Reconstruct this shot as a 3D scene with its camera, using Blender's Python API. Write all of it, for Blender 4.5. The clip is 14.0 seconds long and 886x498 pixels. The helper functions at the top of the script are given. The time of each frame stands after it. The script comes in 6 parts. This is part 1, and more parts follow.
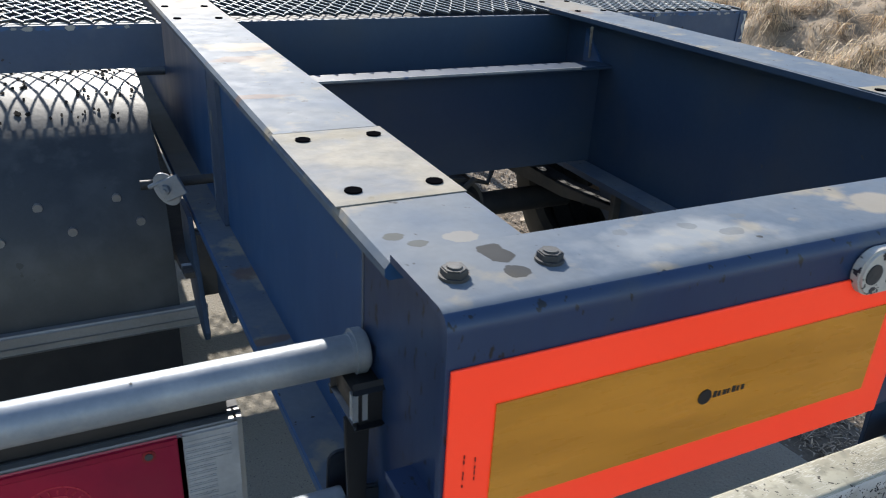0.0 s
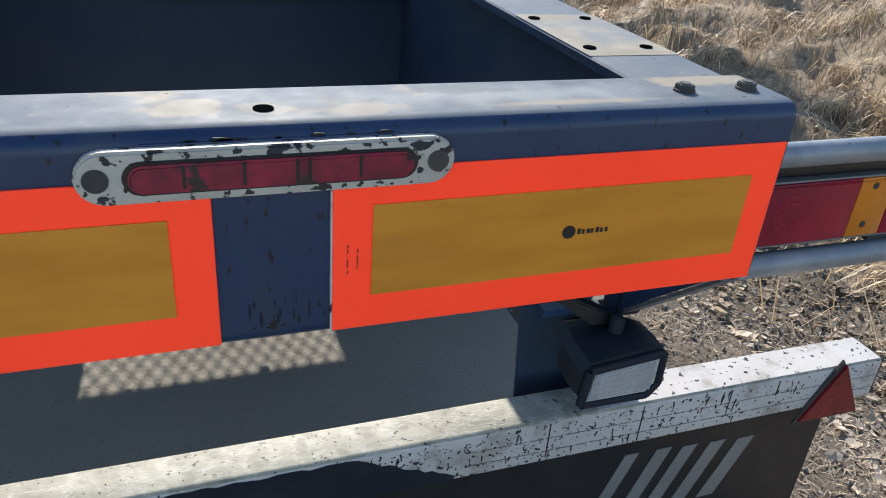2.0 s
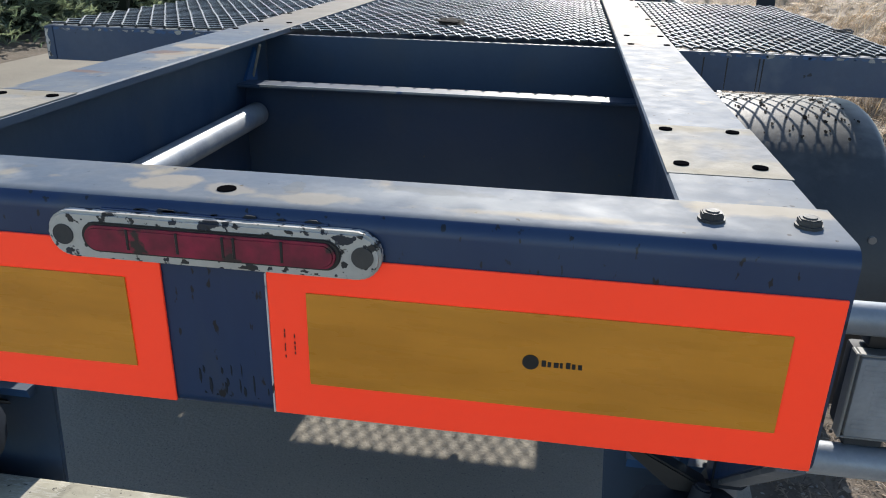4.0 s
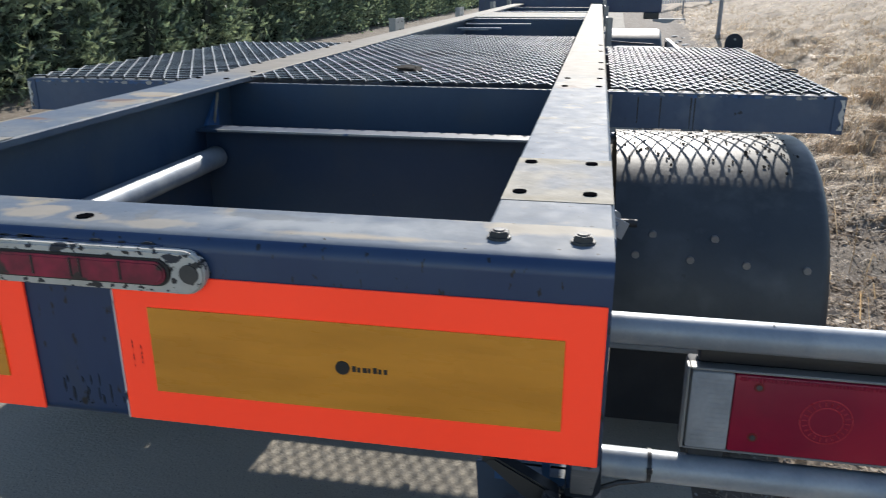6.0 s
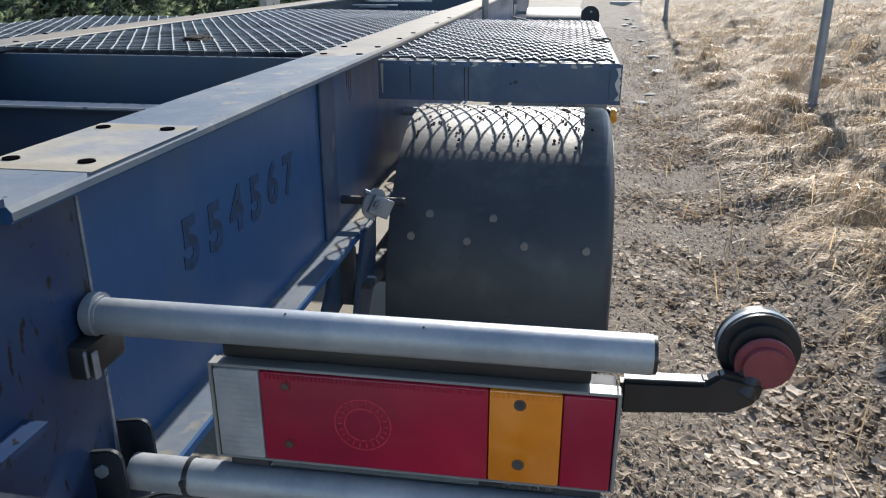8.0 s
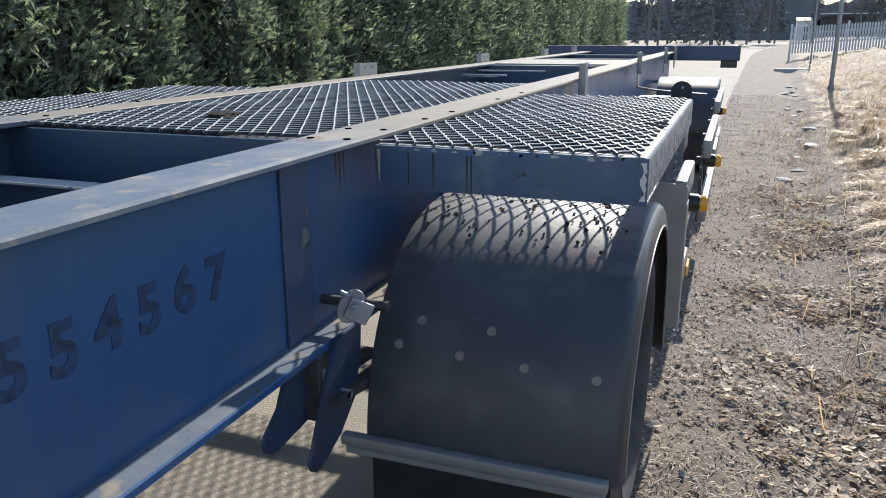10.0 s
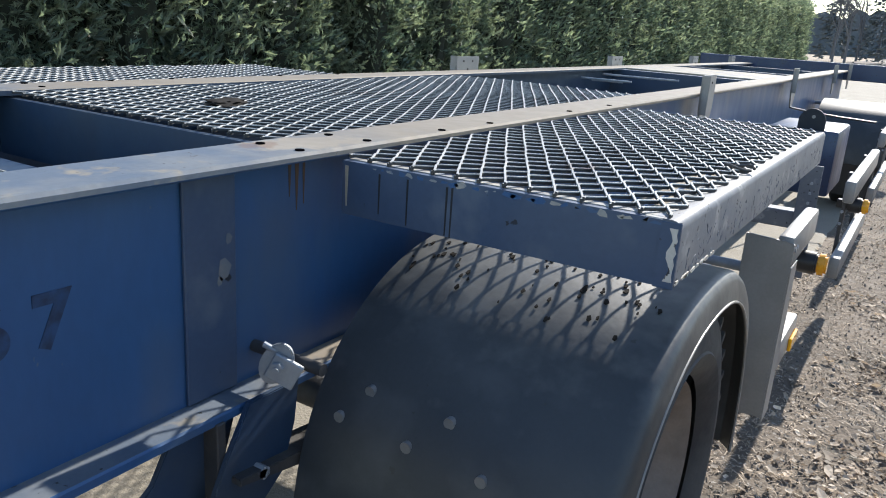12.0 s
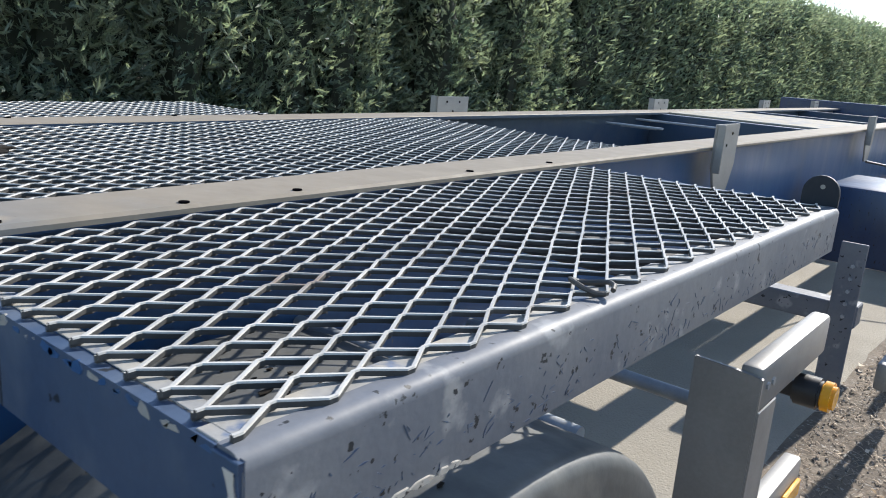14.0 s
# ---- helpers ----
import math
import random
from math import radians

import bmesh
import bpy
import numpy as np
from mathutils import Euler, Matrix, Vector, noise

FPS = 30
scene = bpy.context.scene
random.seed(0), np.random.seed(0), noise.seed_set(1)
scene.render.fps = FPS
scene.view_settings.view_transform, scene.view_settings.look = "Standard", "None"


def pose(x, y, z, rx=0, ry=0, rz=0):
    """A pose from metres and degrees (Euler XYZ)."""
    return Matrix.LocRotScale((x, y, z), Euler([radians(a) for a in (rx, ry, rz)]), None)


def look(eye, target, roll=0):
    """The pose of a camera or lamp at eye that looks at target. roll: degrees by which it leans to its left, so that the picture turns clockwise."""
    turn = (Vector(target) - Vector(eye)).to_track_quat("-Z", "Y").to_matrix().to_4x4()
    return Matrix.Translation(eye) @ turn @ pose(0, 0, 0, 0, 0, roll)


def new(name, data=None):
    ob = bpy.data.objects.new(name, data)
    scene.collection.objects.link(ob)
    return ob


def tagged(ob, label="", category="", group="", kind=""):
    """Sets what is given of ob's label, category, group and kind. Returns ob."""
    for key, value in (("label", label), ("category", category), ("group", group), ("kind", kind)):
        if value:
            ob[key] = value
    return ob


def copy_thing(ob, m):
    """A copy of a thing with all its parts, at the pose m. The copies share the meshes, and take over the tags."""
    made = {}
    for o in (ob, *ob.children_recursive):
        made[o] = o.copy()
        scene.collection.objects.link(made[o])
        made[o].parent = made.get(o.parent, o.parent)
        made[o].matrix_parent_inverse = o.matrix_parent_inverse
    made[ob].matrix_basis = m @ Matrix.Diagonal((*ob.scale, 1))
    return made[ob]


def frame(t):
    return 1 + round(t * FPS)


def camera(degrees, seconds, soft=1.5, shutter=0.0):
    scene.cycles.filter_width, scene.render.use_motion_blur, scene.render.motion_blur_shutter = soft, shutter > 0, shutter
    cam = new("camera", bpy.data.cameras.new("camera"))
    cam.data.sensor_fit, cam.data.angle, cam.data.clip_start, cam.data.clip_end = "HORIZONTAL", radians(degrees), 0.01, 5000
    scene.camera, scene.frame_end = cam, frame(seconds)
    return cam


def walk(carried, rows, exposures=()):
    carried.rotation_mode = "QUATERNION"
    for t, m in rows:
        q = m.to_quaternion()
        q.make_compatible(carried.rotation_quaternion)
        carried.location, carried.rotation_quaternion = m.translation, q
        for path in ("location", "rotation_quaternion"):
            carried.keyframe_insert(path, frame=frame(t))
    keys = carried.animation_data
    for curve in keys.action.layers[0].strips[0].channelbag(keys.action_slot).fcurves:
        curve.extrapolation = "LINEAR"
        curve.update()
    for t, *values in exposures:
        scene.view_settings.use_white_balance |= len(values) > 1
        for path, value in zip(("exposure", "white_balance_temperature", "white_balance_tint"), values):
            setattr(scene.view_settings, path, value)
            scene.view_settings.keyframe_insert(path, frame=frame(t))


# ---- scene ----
cam = camera(59.8, 14.0, soft=1.0, shutter=0.1)
PATH = [
    (0, (-0.874, -0.452, 1.48), (-0.056, 1.169, 0.64), 3.0),
    (0.5, (-0.664, -0.524, 1.453), (0.129, 1.082, 0.563), 3.2),
    (1, (-0.43, -0.522, 1.451), (0.333, 1.081, 0.53), 3.9),
    (1.5, (-0.271, -0.572, 1.445), (0.439, 1.041, 0.5), 4.5),
    (2, (-0.093, -0.712, 1.445), (0.551, 0.926, 0.496), 4.8),
    (2.5, (0.065, -0.74, 1.436), (0.602, 0.943, 0.499), 4.4),
    (3, (0.241, -0.685, 1.434), (0.63, 1.058, 0.533), 3.6),
    (3.5, (0.303, -0.664, 1.432), (0.327, 1.149, 0.588), 2.4),
    (3.7, (0.326, -0.677, 1.438), (0.16, 1.144, 0.627), 2.2),
    (5.8, (0.558, -0.789, 1.474), (0.077, 1.055, 0.869), -0.1),
    (6, (0.606, -0.759, 1.457), (0.245, 1.097, 0.806), -0.1),
    (6.5, (0.725, -0.641, 1.415), (0.632, 1.19, 0.616), 0.2),
    (7, (0.866, -0.605, 1.392), (0.88, 1.192, 0.515), 0.7),
    (7.5, (1.044, -0.607, 1.399), (0.964, 1.214, 0.575), 0.7),
    (8, (1.159, -0.511, 1.393), (0.868, 1.345, 0.707), -0.0),
    (8.5, (1.286, -0.363, 1.414), (0.769, 1.493, 0.877), 0.0),
    (10.8, (1.502, 0.041, 1.420), (0.776, 1.815, 0.85), 1.0),
    (11, (1.511, 0.099, 1.435), (0.763, 1.848, 0.816), 1.7),
    (11.5, (1.538, 0.265, 1.424), (0.675, 1.951, 0.782), 3.1),
    (12, (1.592, 0.451, 1.422), (0.592, 2.089, 0.859), 3.8),
    (12.5, (1.6, 0.624, 1.424), (0.503, 2.217, 0.916), 4.3),
    (13, (1.608, 0.808, 1.436), (0.445, 2.362, 0.955), 4.3),
    (13.5, (1.671, 1.045, 1.443), (0.478, 2.578, 0.964), 4.4),
    (14, (1.706, 1.313, 1.436), (0.496, 2.829, 0.951), 4.3),
]
walk(cam, [(t, look(eye, target, roll)) for t, eye, target, roll in PATH], [(0, 0.76), (1.5, 0.70), (3.0, 0.62), (6.0, 0.55), (6.5, 0.50), (7.5, 0.68), (8.5, 0.77), (11.0, 0.92), (12.3, 0.98), (14.0, 0.92)])

# ---- light: a clear spring day, the sun low ahead and a little to the kerb side ----
SUN_EL, SUN_AZ = 34.0, 4.6          # degrees; azimuth from +y towards +x
world = bpy.data.worlds.new("sky")
scene.world = world
world.use_nodes = True
wn = world.node_tree.nodes
sky = wn.new("ShaderNodeTexSky")
sky.sky_type, sky.sun_disc = "NISHITA", False
sky.sun_elevation, sky.sun_rotation = radians(SUN_EL), radians(SUN_AZ)
sky.air_density, sky.dust_density = 1.0, 0.2
world.node_tree.links.new(sky.outputs[0], wn["Background"].inputs[0])
wn["Background"].inputs[1].default_value = 0.145
sun = new("sun", bpy.data.lights.new("sun", "SUN"))
sun.data.energy, sun.data.angle, sun.data.color = 4.4, radians(0.6), (1.0, 0.945, 0.865)
sun.matrix_world = look((0, 0, 0), (-math.sin(radians(SUN_AZ)) * math.cos(radians(SUN_EL)),
                                    -math.cos(radians(SUN_AZ)) * math.cos(radians(SUN_EL)), -math.sin(radians(SUN_EL))))


# ---- materials ----
def material(name, base, other=None, scale=6.0, rough=0.5, metal=0.0, bump=0.1, bump_scale=60.0, grain=0.12,
             blotch=(0.4, 0.62), specks=None, speck_at=0.7, speck_scale=40.0, stretch=(1, 1, 1), spec=0.5, rough_var=0.15,
             coat=0.0, island=0.0, piece=0.0, worn=None, worn_at=(0.62, 0.68), worn_scale=9.0, stains=(), along=None, veins=None):
    """base mixed with other in large blotches, with fine grain, specks, worn patches and a little relief."""
    m = bpy.data.materials.new(name)
    m.use_nodes = True
    n, l = m.node_tree.nodes, m.node_tree.links
    p = n["Principled BSDF"]
    geo = n.new("ShaderNodeTexCoord")
    mp = n.new("ShaderNodeMapping")
    mp.inputs["Scale"].default_value = stretch
    l.new(geo.outputs["Object"], mp.inputs[0])

    def tex(sc, detail=6.0):
        t = n.new("ShaderNodeTexNoise")
        t.inputs["Scale"].default_value, t.inputs["Detail"].default_value = sc, detail
        l.new(mp.outputs[0], t.inputs["Vector"])
        return t.outputs["Fac"]

    def ramp(src, a, b):
        r = n.new("ShaderNodeMapRange")
        r.inputs["From Min"].default_value, r.inputs["From Max"].default_value = a, b
        l.new(src, r.inputs["Value"])
        return r.outputs[0]

    def mix(fac, a, b, mode="MIX"):
        x = n.new("ShaderNodeMix")
        x.data_type, x.blend_type = "RGBA", mode
        for sock, v in ((x.inputs[0], fac), (x.inputs[6], a), (x.inputs[7], b)):
            if isinstance(v, (int, float)):
                sock.default_value = v
            elif isinstance(v, tuple):
                sock.default_value = (*v, 1.0)
            else:
                l.new(v, sock)
        return x.outputs[2]

    col = mix(ramp(tex(scale), *blotch), base, other or tuple(c * 0.8 for c in base))
    fine = tex(bump_scale * 2.3, 4.0)
    col = mix(grain, col, fine, "OVERLAY")
    if worn:
        col = mix(ramp(tex(worn_scale, 9.0), *worn_at), col, worn)
    if specks:
        col = mix(ramp(tex(speck_scale, 3.0), speck_at, speck_at + 0.03), col, specks)
    if veins:
        vo, jig = n.new("ShaderNodeTexVoronoi"), n.new("ShaderNodeVectorMath")
        vo.feature = "DISTANCE_TO_EDGE"
        vo.inputs["Scale"].default_value = veins[1]
        nz = n.new("ShaderNodeTexNoise")
        nz.inputs["Scale"].default_value = veins[1] * 1.7
        jig.operation = "MULTIPLY_ADD"
        jig.inputs[1].default_value = (0.05, 0.05, 0.05)
        l.new(nz.outputs["Color"], jig.inputs[0])
        l.new(mp.outputs[0], jig.inputs[2])
        l.new(jig.outputs[0], vo.inputs["Vector"])
        col = mix(ramp(vo.outputs["Distance"], 0.035, 0.0), col, veins[0])
    for i, (sx, sy, rx, ry, colour, amount) in enumerate(stains):
        sub = n.new("ShaderNodeVectorMath")
        sub.operation = "SUBTRACT"
        sub.inputs[1].default_value = (sx, sy, 0)
        l.new(geo.outputs["Object"], sub.inputs[0])
        mul = n.new("ShaderNodeVectorMath")
        mul.operation = "MULTIPLY"
        mul.inputs[1].default_value = (1 / rx, 1 / ry, 0)
        l.new(sub.outputs[0], mul.inputs[0])
        ln = n.new("ShaderNodeVectorMath")
        ln.operation = "LENGTH"
        l.new(mul.outputs[0], ln.inputs[0])
        ad = n.new("ShaderNodeMath")
        ad.operation = "MULTIPLY_ADD"
        ad.inputs[1].default_value = 1.9
        l.new(tex(max(16 + 5 * (i % 4), 0.7 / rx), 8.0), ad.inputs[0])
        l.new(ln.outputs["Value"], ad.inputs[2])
        r = n.new("ShaderNodeMapRange")
        for key, v in (("From Min", 1.9), ("From Max", 1.83 if rx < 0.03 else 1.6 if rx < 0.1 else 1.2), ("To Min", 0.0), ("To Max", amount)):
            r.inputs[key].default_value = v
        l.new(ad.outputs[0], r.inputs["Value"])
        col = mix(r.outputs[0], col, colour)
    if along:
        sep = n.new("ShaderNodeSeparateXYZ")
        l.new(geo.outputs["Object"], sep.inputs[0])
        ad = n.new("ShaderNodeMath")
        ad.operation = "MULTIPLY_ADD"
        ad.inputs[1].default_value = 0.8
        l.new(tex(5.0), ad.inputs[0])
        l.new(sep.outputs["Y"], ad.inputs[2])
        col = mix(ramp(ad.outputs[0], along[0], along[1]), col, mix(tex(12.0), along[2], along[3]))
    for amount, sock in ((island, "Random Per Island"), (piece, "Random")):
        if amount:
            src = n.new("ShaderNodeNewGeometry" if sock != "Random" else "ShaderNodeObjectInfo")
            hsv = n.new("ShaderNodeHueSaturation")
            r = n.new("ShaderNodeMapRange")
            r.inputs["To Min"].default_value, r.inputs["To Max"].default_value = 1 - amount, 1 + amount
            l.new(src.outputs[sock], r.inputs["Value"])
            l.new(r.outputs[0], hsv.inputs["Value"])
            l.new(col, hsv.inputs["Color"])
            col = hsv.outputs[0]
    l.new(col, p.inputs["Base Color"])
    rr = n.new("ShaderNodeMapRange")
    rr.inputs["To Min"].default_value, rr.inputs["To Max"].default_value = max(0.02, rough - rough_var), min(1, rough + rough_var)
    l.new(tex(scale * 3), rr.inputs["Value"])
    l.new(rr.outputs[0], p.inputs["Roughness"])
    p.inputs["Metallic"].default_value = metal
    p.inputs["Specular IOR Level"].default_value = spec
    p.inputs["Coat Weight"].default_value = coat
    if bump:
        b = n.new("ShaderNodeBump")
        b.inputs["Strength"].default_value, b.inputs["Distance"].default_value = bump, 0.01
        l.new(tex(bump_scale, 8.0), b.inputs["Height"])
        l.new(b.outputs[0], p.inputs["Normal"])
    return m


BLUE = material("chassis blue paint", (0.020, 0.074, 0.185), (0.029, 0.088, 0.205), scale=3, rough=0.42, bump=0.04, bump_scale=25,
                specks=(0.10, 0.12, 0.15), speck_at=0.72, speck_scale=40, stretch=(1, 1, 0.4), grain=0.1, worn=(0.055, 0.095, 0.165), worn_at=(0.52, 0.72), worn_scale=4)
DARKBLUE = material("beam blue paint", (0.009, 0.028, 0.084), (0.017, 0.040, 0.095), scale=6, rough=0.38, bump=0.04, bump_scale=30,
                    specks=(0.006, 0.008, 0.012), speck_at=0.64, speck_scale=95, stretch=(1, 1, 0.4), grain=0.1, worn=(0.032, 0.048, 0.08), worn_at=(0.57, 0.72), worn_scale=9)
INNER = material("darker inner blue paint", (0.016, 0.038, 0.078), (0.024, 0.048, 0.085), scale=4, rough=0.5, bump=0.06, bump_scale=30,
                 specks=(0.05, 0.055, 0.06), speck_at=0.72, speck_scale=45, worn=(0.034, 0.05, 0.075), worn_at=(0.52, 0.7), worn_scale=5)
RUSTY = (0.17, 0.105, 0.075)
SANDY, WATER, MUDDY, CHALKY = (0.40, 0.33, 0.23), (0.13, 0.135, 0.135), (0.022, 0.02, 0.018), (0.42, 0.42, 0.40)
OLIVE, LIME = (0.055, 0.055, 0.044), (0.27, 0.235, 0.17)
BEAM_STAINS = (
    (0.30, 0.07, 0.26, 0.045, CHALKY, 0.45), (-0.36, 0.06, 0.16, 0.045, CHALKY, 0.45), (-0.08, 0.065, 0.045, 0.04, SANDY, 0.55), (0.0, 0.05, 0.032, 0.022, SANDY, 0.4),
    (-0.33, 0.08, 0.012, 0.008, WATER, 0.5), (-0.295, 0.055, 0.015, 0.008, WATER, 0.5), (-0.26, 0.085, 0.011, 0.007, WATER, 0.5), (-0.41, 0.09, 0.010, 0.007, WATER, 0.5),
    (0.07, 0.07, 0.013, 0.024, WATER, 0.5), (0.10, 0.04, 0.06, 0.022, SANDY, 0.45), (0.36, 0.035, 0.16, 0.012, SANDY, 0.7), (0.22, 0.09, 0.07, 0.015, WATER, 0.5), (0.56, 0.10, 0.09, 0.032, SANDY, 0.65))
RAIL_STAINS = (
    (-0.612, 0.171, 0.012, 0.009, OLIVE, 0.8), (-0.598, 0.151, 0.013, 0.008, OLIVE, 0.75), (-0.573, 0.126, 0.008, 0.005, OLIVE, 0.7), (-0.495, 0.133, 0.006, 0.005, OLIVE, 0.8),
    (-0.550, 0.152, 0.020, 0.014, SANDY, 0.35), (-0.548, 0.088, 0.017, 0.020, MUDDY, 0.9), (-0.547, 0.052, 0.013, 0.011, MUDDY, 0.85),
    (-0.610, 0.738, 0.05, 0.018, RUSTY, 0.75), (-0.575, 1.02, 0.06, 0.035, RUSTY, 0.75), (-0.54, 0.98, 0.05, 0.10, SANDY, 0.5), (-0.53, 1.12, 0.06, 0.02, RUSTY, 0.8),
    (-0.55, 1.15, 0.08, 0.054, SANDY, 0.65), (0.565, 1.60, 0.081, 0.17, SANDY, 0.55), (0.53, 1.50, 0.04, 0.05, RUSTY, 0.5))
PAD_STAINS = tuple((q * 0.565, y, 0.10, w, LIME, 0.85) for q in (1, -1) for y, w in ((0.268, 0.024), (0.505, 0.034)))
CHALK = material("faded blue paint", (0.108, 0.135, 0.172), (0.156, 0.172, 0.188), scale=9, rough=0.62, bump=0.06, bump_scale=40,
                 blotch=(0.40, 0.64), worn=(0.25, 0.225, 0.18), worn_at=(0.60, 0.70), worn_scale=14, specks=(0.05, 0.05, 0.05), speck_at=0.70,
                 speck_scale=70, spec=0.12, along=(1.75, 2.3, (0.285, 0.25, 0.20), (0.185, 0.158, 0.125)), stains=BEAM_STAINS + RAIL_STAINS)
PALEBLUE = material("worn pale paint", (0.25, 0.25, 0.245), (0.37, 0.345, 0.295), scale=14, rough=0.55, bump=0.12, bump_scale=60, worn=(0.10, 0.14, 0.22), worn_at=(0.60, 0.68), worn_scale=24)
FADED = material("faded deck frame paint", (0.034, 0.062, 0.118), (0.050, 0.076, 0.126), scale=6, rough=0.5, bump=0.08, bump_scale=35,
                 specks=(0.012, 0.016, 0.024), speck_at=0.71, speck_scale=34, worn=(0.10, 0.125, 0.165), worn_at=(0.56, 0.74), worn_scale=7)
BARE = material("scraped primer", (0.33, 0.295, 0.235), (0.26, 0.242, 0.205), scale=16, spec=0.15, rough=0.72, bump=0.15, bump_scale=60,
                worn=(0.21, 0.215, 0.22), worn_at=(0.50, 0.62), worn_scale=7, specks=(0.08, 0.07, 0.06), speck_at=0.72, speck_scale=60, stains=PAD_STAINS)
GREYBLUE = material("grey blue frame paint", (0.115, 0.126, 0.148), (0.150, 0.158, 0.172), scale=5, rough=0.58, spec=0.35, bump=0.07, bump_scale=45,
                    specks=(0.015, 0.018, 0.022), speck_at=0.655, speck_scale=64, worn=(0.24, 0.245, 0.25), worn_at=(0.60, 0.68), worn_scale=16)
ZINC = material("dull galvanised steel", (0.23, 0.255, 0.285), (0.32, 0.335, 0.35), scale=14, rough=0.48, metal=0.35, bump=0.05, bump_scale=80)
MESH = material("weathered expanded steel", (0.49, 0.47, 0.43), (0.34, 0.328, 0.305), scale=9, rough=0.42, spec=0.5, metal=0.05, bump=0.1, bump_scale=90,
                worn=(0.20, 0.14, 0.10), worn_at=(0.64, 0.74), worn_scale=5)
# strand flanks and undersides, with their shade put into the colour
MESHSHADE = material("mesh flanks toned for shade", (0.045, 0.046, 0.046), (0.075, 0.072, 0.068), scale=12, rough=0.6, spec=0.3, bump=0.15, bump_scale=80)
ALU = material("dull aluminium", (0.22, 0.218, 0.212), (0.27, 0.265, 0.255), scale=5, rough=0.5, metal=0.35, bump=0.03, bump_scale=60)
FENDER = material("dusty dark fender plastic with sunlit tops", (0.028, 0.033, 0.038), (0.042, 0.046, 0.048), scale=4, rough=0.5, spec=0.5, bump=0.06, bump_scale=55,
                  specks=(0.035, 0.035, 0.035), speck_at=0.70, speck_scale=38, worn=(0.072, 0.076, 0.078), worn_at=(0.5, 0.76), worn_scale=7,
                  # pale ovals on the tops: settled dust plus sunlight put into the colour
                  stains=((1.0, 1.96, 0.75, 0.36, (0.148, 0.146, 0.134), 0.55), (-1.0, 1.96, 0.75, 0.36, (0.148, 0.146, 0.134), 0.55)))
RUBBER = material("dusty tyre rubber", (0.028, 0.028, 0.029), (0.06, 0.058, 0.054), scale=6, rough=0.75, bump=0.1)
BLACK = material("black plastic", (0.012, 0.013, 0.015), (0.02, 0.02, 0.021), scale=12, rough=0.4, bump=0.05)
IRON = material("dirty dark steel", (0.03, 0.032, 0.036), (0.06, 0.055, 0.05), scale=9, rough=0.6, bump=0.15, bump_scale=70)
ORANGE = material("fluorescent red film", (1.8, 0.092, 0.030), (1.7, 0.085, 0.026), scale=3, rough=0.3, bump=0.01, grain=0.02, rough_var=0.05)
YELLOW = material("yellow reflective film", (0.70, 0.275, 0.025), (0.58, 0.225, 0.018), scale=4, rough=0.28, bump=0.02, bump_scale=200, grain=0.04,
                  stretch=(1, 1, 6), rough_var=0.06)
GRIT = material("dark leaf crumbs", (0.016, 0.014, 0.012), (0.03, 0.026, 0.022), scale=40, rough=1.0, spec=0.1, bump=0.1)
HOLE = material("dark hole", (0.004, 0.004, 0.005), rough=1.0, bump=0, spec=0.0)
RUST = material("brown rust stain", (0.10, 0.06, 0.035), (0.07, 0.05, 0.04), scale=30, rough=0.8, bump=0.1)
MUDPAINT = material("grey paint seam", (0.20, 0.19, 0.19), (0.12, 0.115, 0.115), scale=20, rough=0.7, bump=0)
PRINT = material("black print", (0.012, 0.012, 0.013), rough=0.5, bump=0)
STENCIL = material("faded stencil paint", (0.008, 0.022, 0.055), (0.017, 0.056, 0.14), scale=30, rough=0.55, bump=0.02)
WHITE = material("peeling white paint", (0.57, 0.545, 0.52), (0.49, 0.465, 0.445), scale=7, rough=0.5, bump=0.12, bump_scale=50,
                 specks=(0.02, 0.02, 0.022), speck_at=0.625, speck_scale=88, worn=(0.38, 0.35, 0.315), worn_at=(0.56, 0.64), worn_scale=14)
PEEL = material("flaking white bezel", (0.50, 0.47, 0.42), (0.43, 0.40, 0.355), scale=9, rough=0.5, bump=0.1, bump_scale=60,
                specks=(0.02, 0.02, 0.022), speck_at=0.585, speck_scale=85, worn=(0.02, 0.024, 0.035), worn_at=(0.625, 0.635), worn_scale=46)
DIRTYWHITE = material("mossy cracked white paint", (0.40, 0.38, 0.30), (0.30, 0.28, 0.215), scale=14, rough=0.62, bump=0.3, bump_scale=30,
                      specks=(0.05, 0.045, 0.04), speck_at=0.645, speck_scale=110, worn=(0.24, 0.23, 0.18), worn_at=(0.55, 0.66), worn_scale=26, veins=((0.52, 0.50, 0.44), 16))
REDLENS = material("red lamp lens", (0.36, 0.008, 0.035), (0.22, 0.006, 0.03), scale=5, rough=0.34, spec=0.3, bump=0.06, bump_scale=60, coat=0.12, grain=0.05)
DIRTYRED = material("dirty red lens", (0.30, 0.012, 0.045), (0.13, 0.010, 0.026), scale=22, rough=0.4, bump=0.05,
                    worn=(0.03, 0.02, 0.02), worn_at=(0.58, 0.62), worn_scale=18)
PINK = material("moulded lens ring", (0.45, 0.03, 0.05), (0.36, 0.015, 0.03), scale=60, rough=0.3, bump=0.1)
AMBERLENS = material("amber lamp lens", (0.66, 0.20, 0.008), (0.55, 0.16, 0.006), scale=8, rough=0.18, bump=0.05, coat=0.5, grain=0.05)
SIDEAMBER = material("amber side marker lens", (0.86, 0.40, 0.012), (0.74, 0.32, 0.01), scale=8, rough=0.2, bump=0.05, coat=0.4, grain=0.05)
